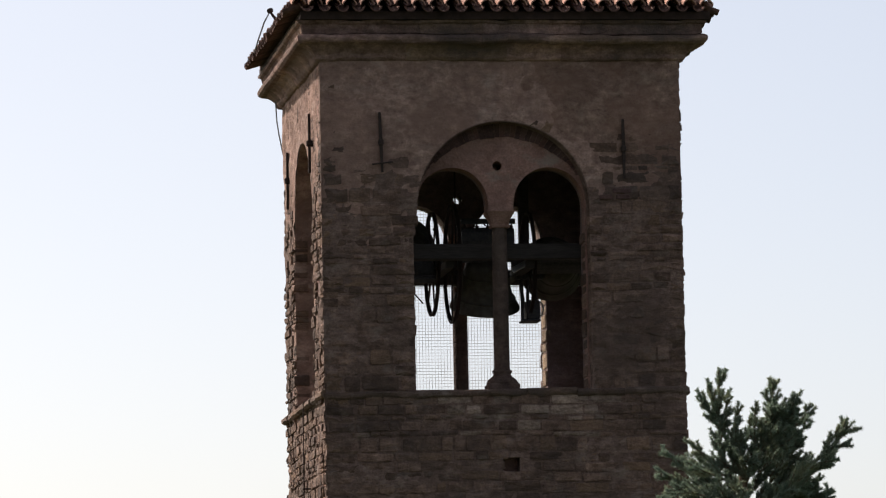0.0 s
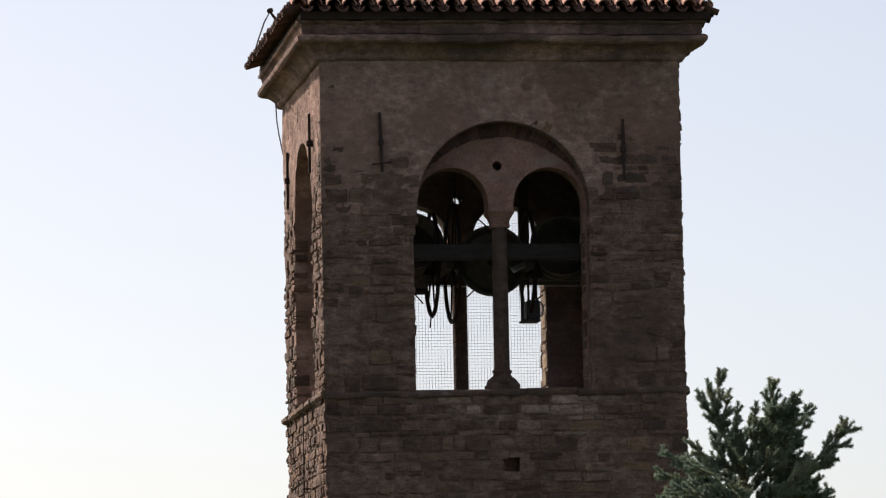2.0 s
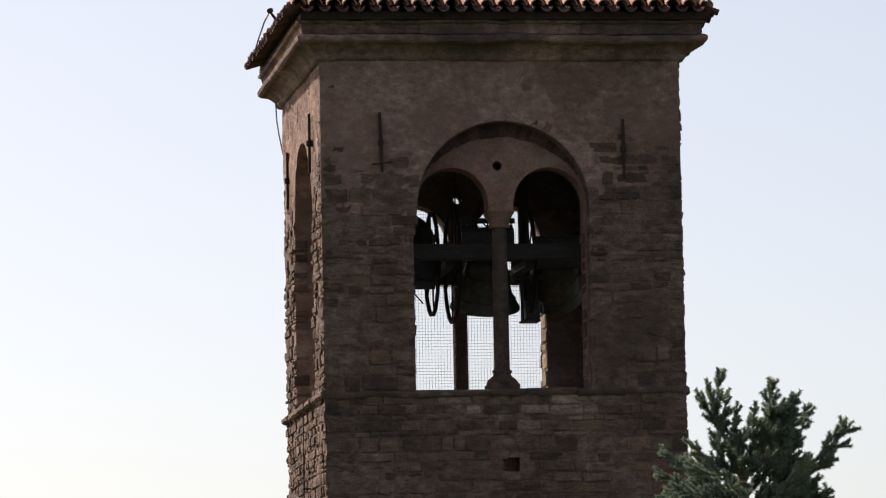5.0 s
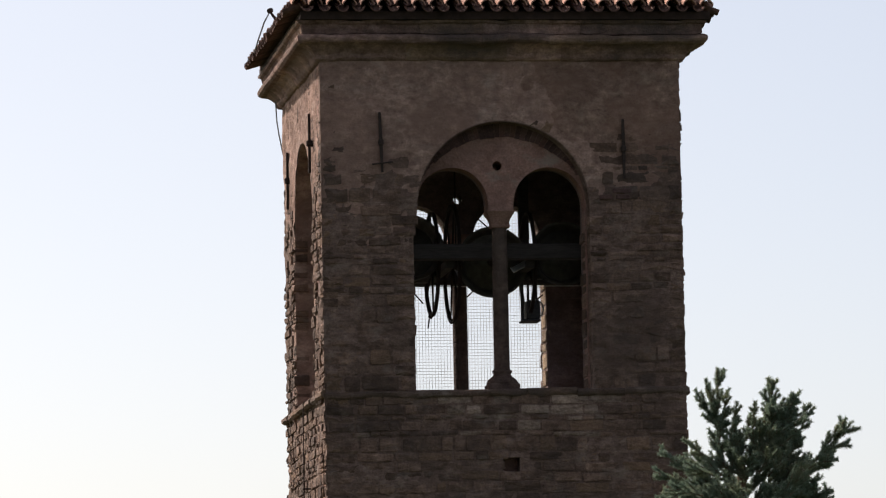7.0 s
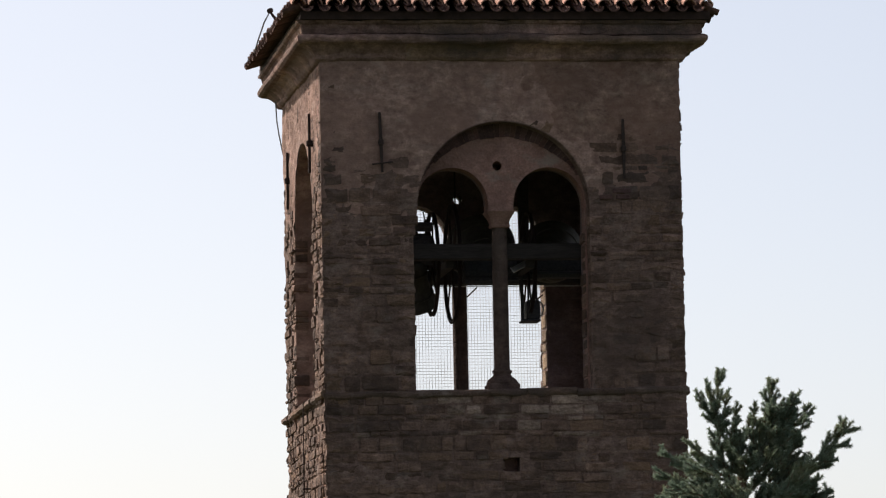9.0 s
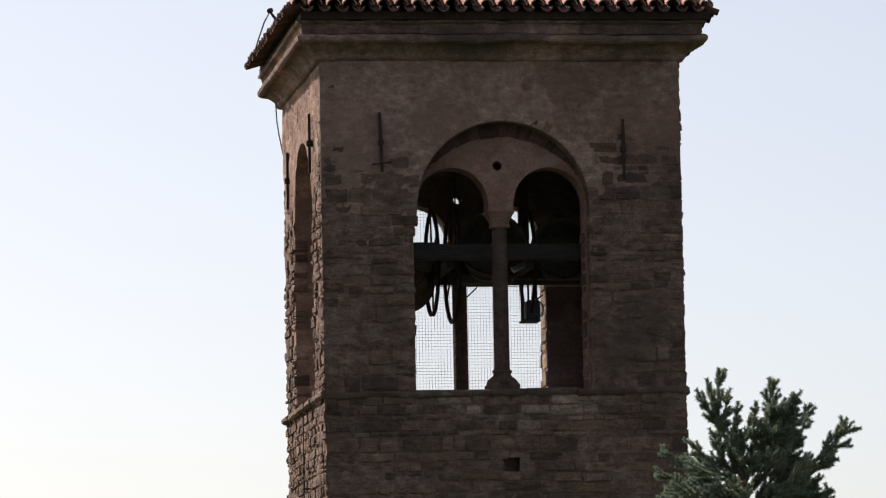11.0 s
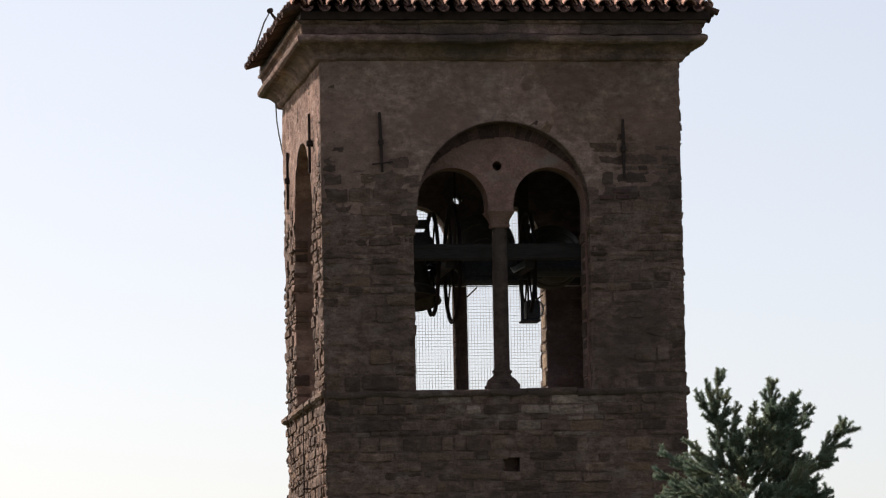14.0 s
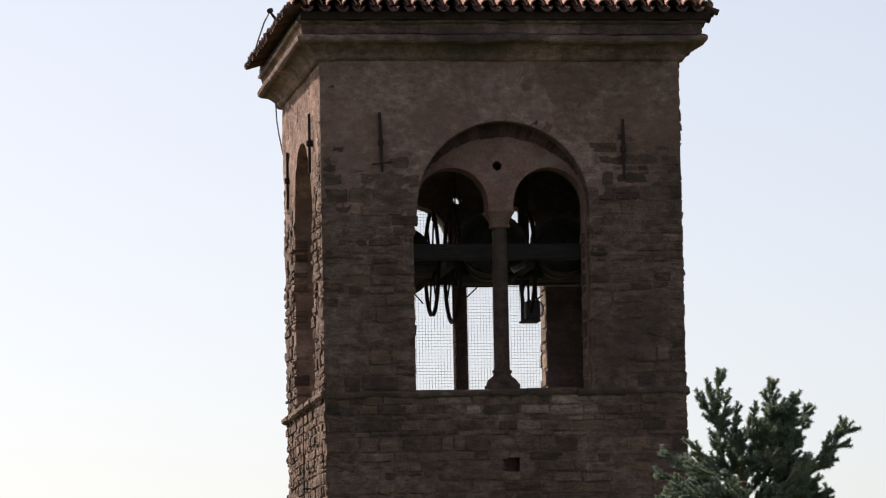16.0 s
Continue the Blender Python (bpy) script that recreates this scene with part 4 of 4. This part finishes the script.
def plaster_coat(side, name, mat, z0, z1, cover_at, label):
    """A thin uneven skin of plaster or smeared mortar that sinks in among the stones where it thins out."""
    m = side_matrix(side)
    bm = bmesh.new()
    step = 0.04
    nu, nz = int(2 * HALF / step), int((z1 - z0) / step)
    grid, thin = {}, set()
    ends = (-HALF - 0.018, HALF - 0.004) if side == "front" else (-HALF + 0.004, HALF + 0.018)   # meeting at their common corner
    for i in range(nu + 1):
        for k in range(nz + 1):
            u, z = ends[0] + (ends[1] - ends[0]) * i / nu, z0 + (z1 - z0) * k / nz
            if z > Z_SPRING:
                du, dz = u - CX, z - Z_SPRING
                rad = math.hypot(du, dz)
                if rad < R_BIG - 0.035:
                    continue
                if rad < R_BIG + 0.012:
                    u, z = CX + du / rad * (R_BIG + 0.012), Z_SPRING + dz / rad * (R_BIG + 0.012)
            elif z > Z_SILL - 0.12 and -R_BIG - WORN - 0.03 < u - CX < R_BIG + 0.03:
                continue
            if side == "front" and any(p[0][0] + 0.018 < u < p[0][-1] - 0.018 and p[1](0) + 0.018 < z < p[2](0) - 0.018 for p in PUTLOGS):
                continue
            edge = min(1.0, max(0.0, (math.hypot(u - CX, max(z - Z_SPRING, 0)) - R_BIG - 0.02) / 0.35))
            flake = 0.034 * edge * noise.noise((u * 8, z * 2.6, 8.8)) if side == "left" else 0.006 * noise.noise((u * 3, z * 3, 8.8))
            thick = cover_at(u, z) + flake + 0.004 * noise.noise((u * 9, z * 9, 4.4)) + 0.004 * noise.noise((u * 21, z * 21, 4.4))
            grid[i, k] = bm.verts.new(m @ Vector((u, -thick, z)))
            if thick < -0.003:
                thin.add((i, k))
    for i, k in list(grid):
        ring = [(i, k), (i + 1, k), (i + 1, k + 1), (i, k + 1)]
        if all(c in grid for c in ring) and not all(c in thin for c in ring):
            bm.faces.new([grid[c] for c in ring])
    bmesh.ops.delete(bm, geom=[v for v in bm.verts if not v.link_faces], context='VERTS')
    part(name, bm, mat, walls[side], label, True)


def high_cover(u, z):
    cover = min((z - 16.55 - 0.12 * u) / 0.5, 1.15 - 0.55 * u) + 1.3 * noise.noise((u * 1.1, z * 1.1, 7.7)) + 0.8 * noise.noise((u * 4, z * 4.6, 1.7)) + 0.4 * noise.noise((u * 11, z * 11, 1.7))
    return min(0.022, max(-0.02, 0.010 * cover))


def brown_cover(u, z):
    cover = min((z - 17.05) / 0.4, 1.1 * (u - 0.15)) + 0.9 * noise.noise((u * 1.3, z * 1.3, 3.1)) + 0.7 * noise.noise((u * 4.4, z * 4, 5.7)) + 0.35 * noise.noise((u * 11, z * 11, 2.7))
    return min(0.027, max(-0.02, 0.012 * cover))


def low_cover(u, z):
    n_ = noise.noise((u * 1.7, z * 2.3, 2.2)) + 0.7 * noise.noise((u * 5.5, z * 6.5, 9.1)) + 0.35 * noise.noise((u * 13, z * 13, 5.5))
    return min(0.032, max(-0.02, 0.003 + 0.032 * n_)) - 0.06 * max(0.0, z - 16.6) - (0.002 if z < 13.95 else 0.0)


for side in ("front", "left"):
    plaster_coat(side, "plaster_coat", COAT, 15.6, 18.36, high_cover, "patchy remains of pinkish lime plaster")
    plaster_coat(side, "mortar_smear", MORTAR, 12.46, 17.2, low_cover if side == "front" else lambda u, z: low_cover(u, z) - 0.004, "rough mortar smeared over the stones")
plaster_coat("front", "brown_render", RENDER, 16.6, 18.36, brown_cover, "patches of old brown render")
for side in SIDES:
    arch_ring(side)
lay_stones("front", 12.45, 18.36, 300, (12.9, 15.9), 0.132, 0.29)
lay_stones("left", 12.45, 18.36, 290, (12.6, 14.6), 0.105, 0.19)
for side in ("back", "right"):
    lay_stones(side, 12.45, 18.36, 0, (0, 0))
for side in SIDES:
    lay_stones(side, 0.0, 12.45, 0, (0, 0), 0.20, 0.42)



# ================= what moves =================
def swing(amplitude):
    """Quarter-period samples of a free pendulum of that amplitude (degrees): phase 0..1 against angle."""
    a, w, t, dt = 0.0, 2 * math.sin(radians(amplitude) / 2), 0.0, 0.002
    ts, an = [0.0], [0.0]
    while w > 0:
        w -= math.sin(a) * dt
        a += w * dt
        t += dt
        ts.append(t)
        an.append(math.degrees(a))
    ts = np.array(ts) / ts[-1]
    return ts, np.array(an)


def bell_rows(x, first, half, sign, amplitude, skew=0.0):
    """Poses every tenth of a second: straight down at first, first + half - skew, first + 2 half, ...; sign: the way of the first swing (-1: mouth to the camera)."""
    ts, an = swing(amplitude)
    rows = []
    for i in range(161):
        t = i / 10
        n, f = divmod(t - first, 2 * half)
        n, f = (2 * n, f / (half - skew)) if f < half - skew else (2 * n + 1, (f - half + skew) / (half + skew))
        ang = np.interp(1 - abs(2 * f - 1), ts, an) * sign * (-1 if n % 2 else 1)
        rows.append((t, pose(x, AXLE_Y, AXLE_Z, float(ang), 0, 0)))
    return rows


def motions():
    walk(bell_mid, bell_rows(BELL_X["mid"], 0.14, 2.493, -1, 120, 0.04))
    walk(bell_left, bell_rows(BELL_X["left"], 0.93, 2.627, -1, 127))
    # the treetop leans a few millimetres in the breeze
    foot = Matrix.Translation((-6.48, -50.0, 0.0))
    walk(spruce, [(s, foot @ pose(0, 0, 0, 0, lean, 0) @ foot.inverted()) for s, lean in
                  ((0.0, 0.0), (1.5, -0.004), (3.5, -0.012), (5.0, -0.022), (7.0, -0.030), (9.0, -0.028), (10.8, -0.010), (12.5, -0.014), (14.5, -0.032), (16.0, -0.020))])
    walk(bell_right, bell_rows(BELL_X["right"], 0.65, 2.37, -1, 112))


motions()
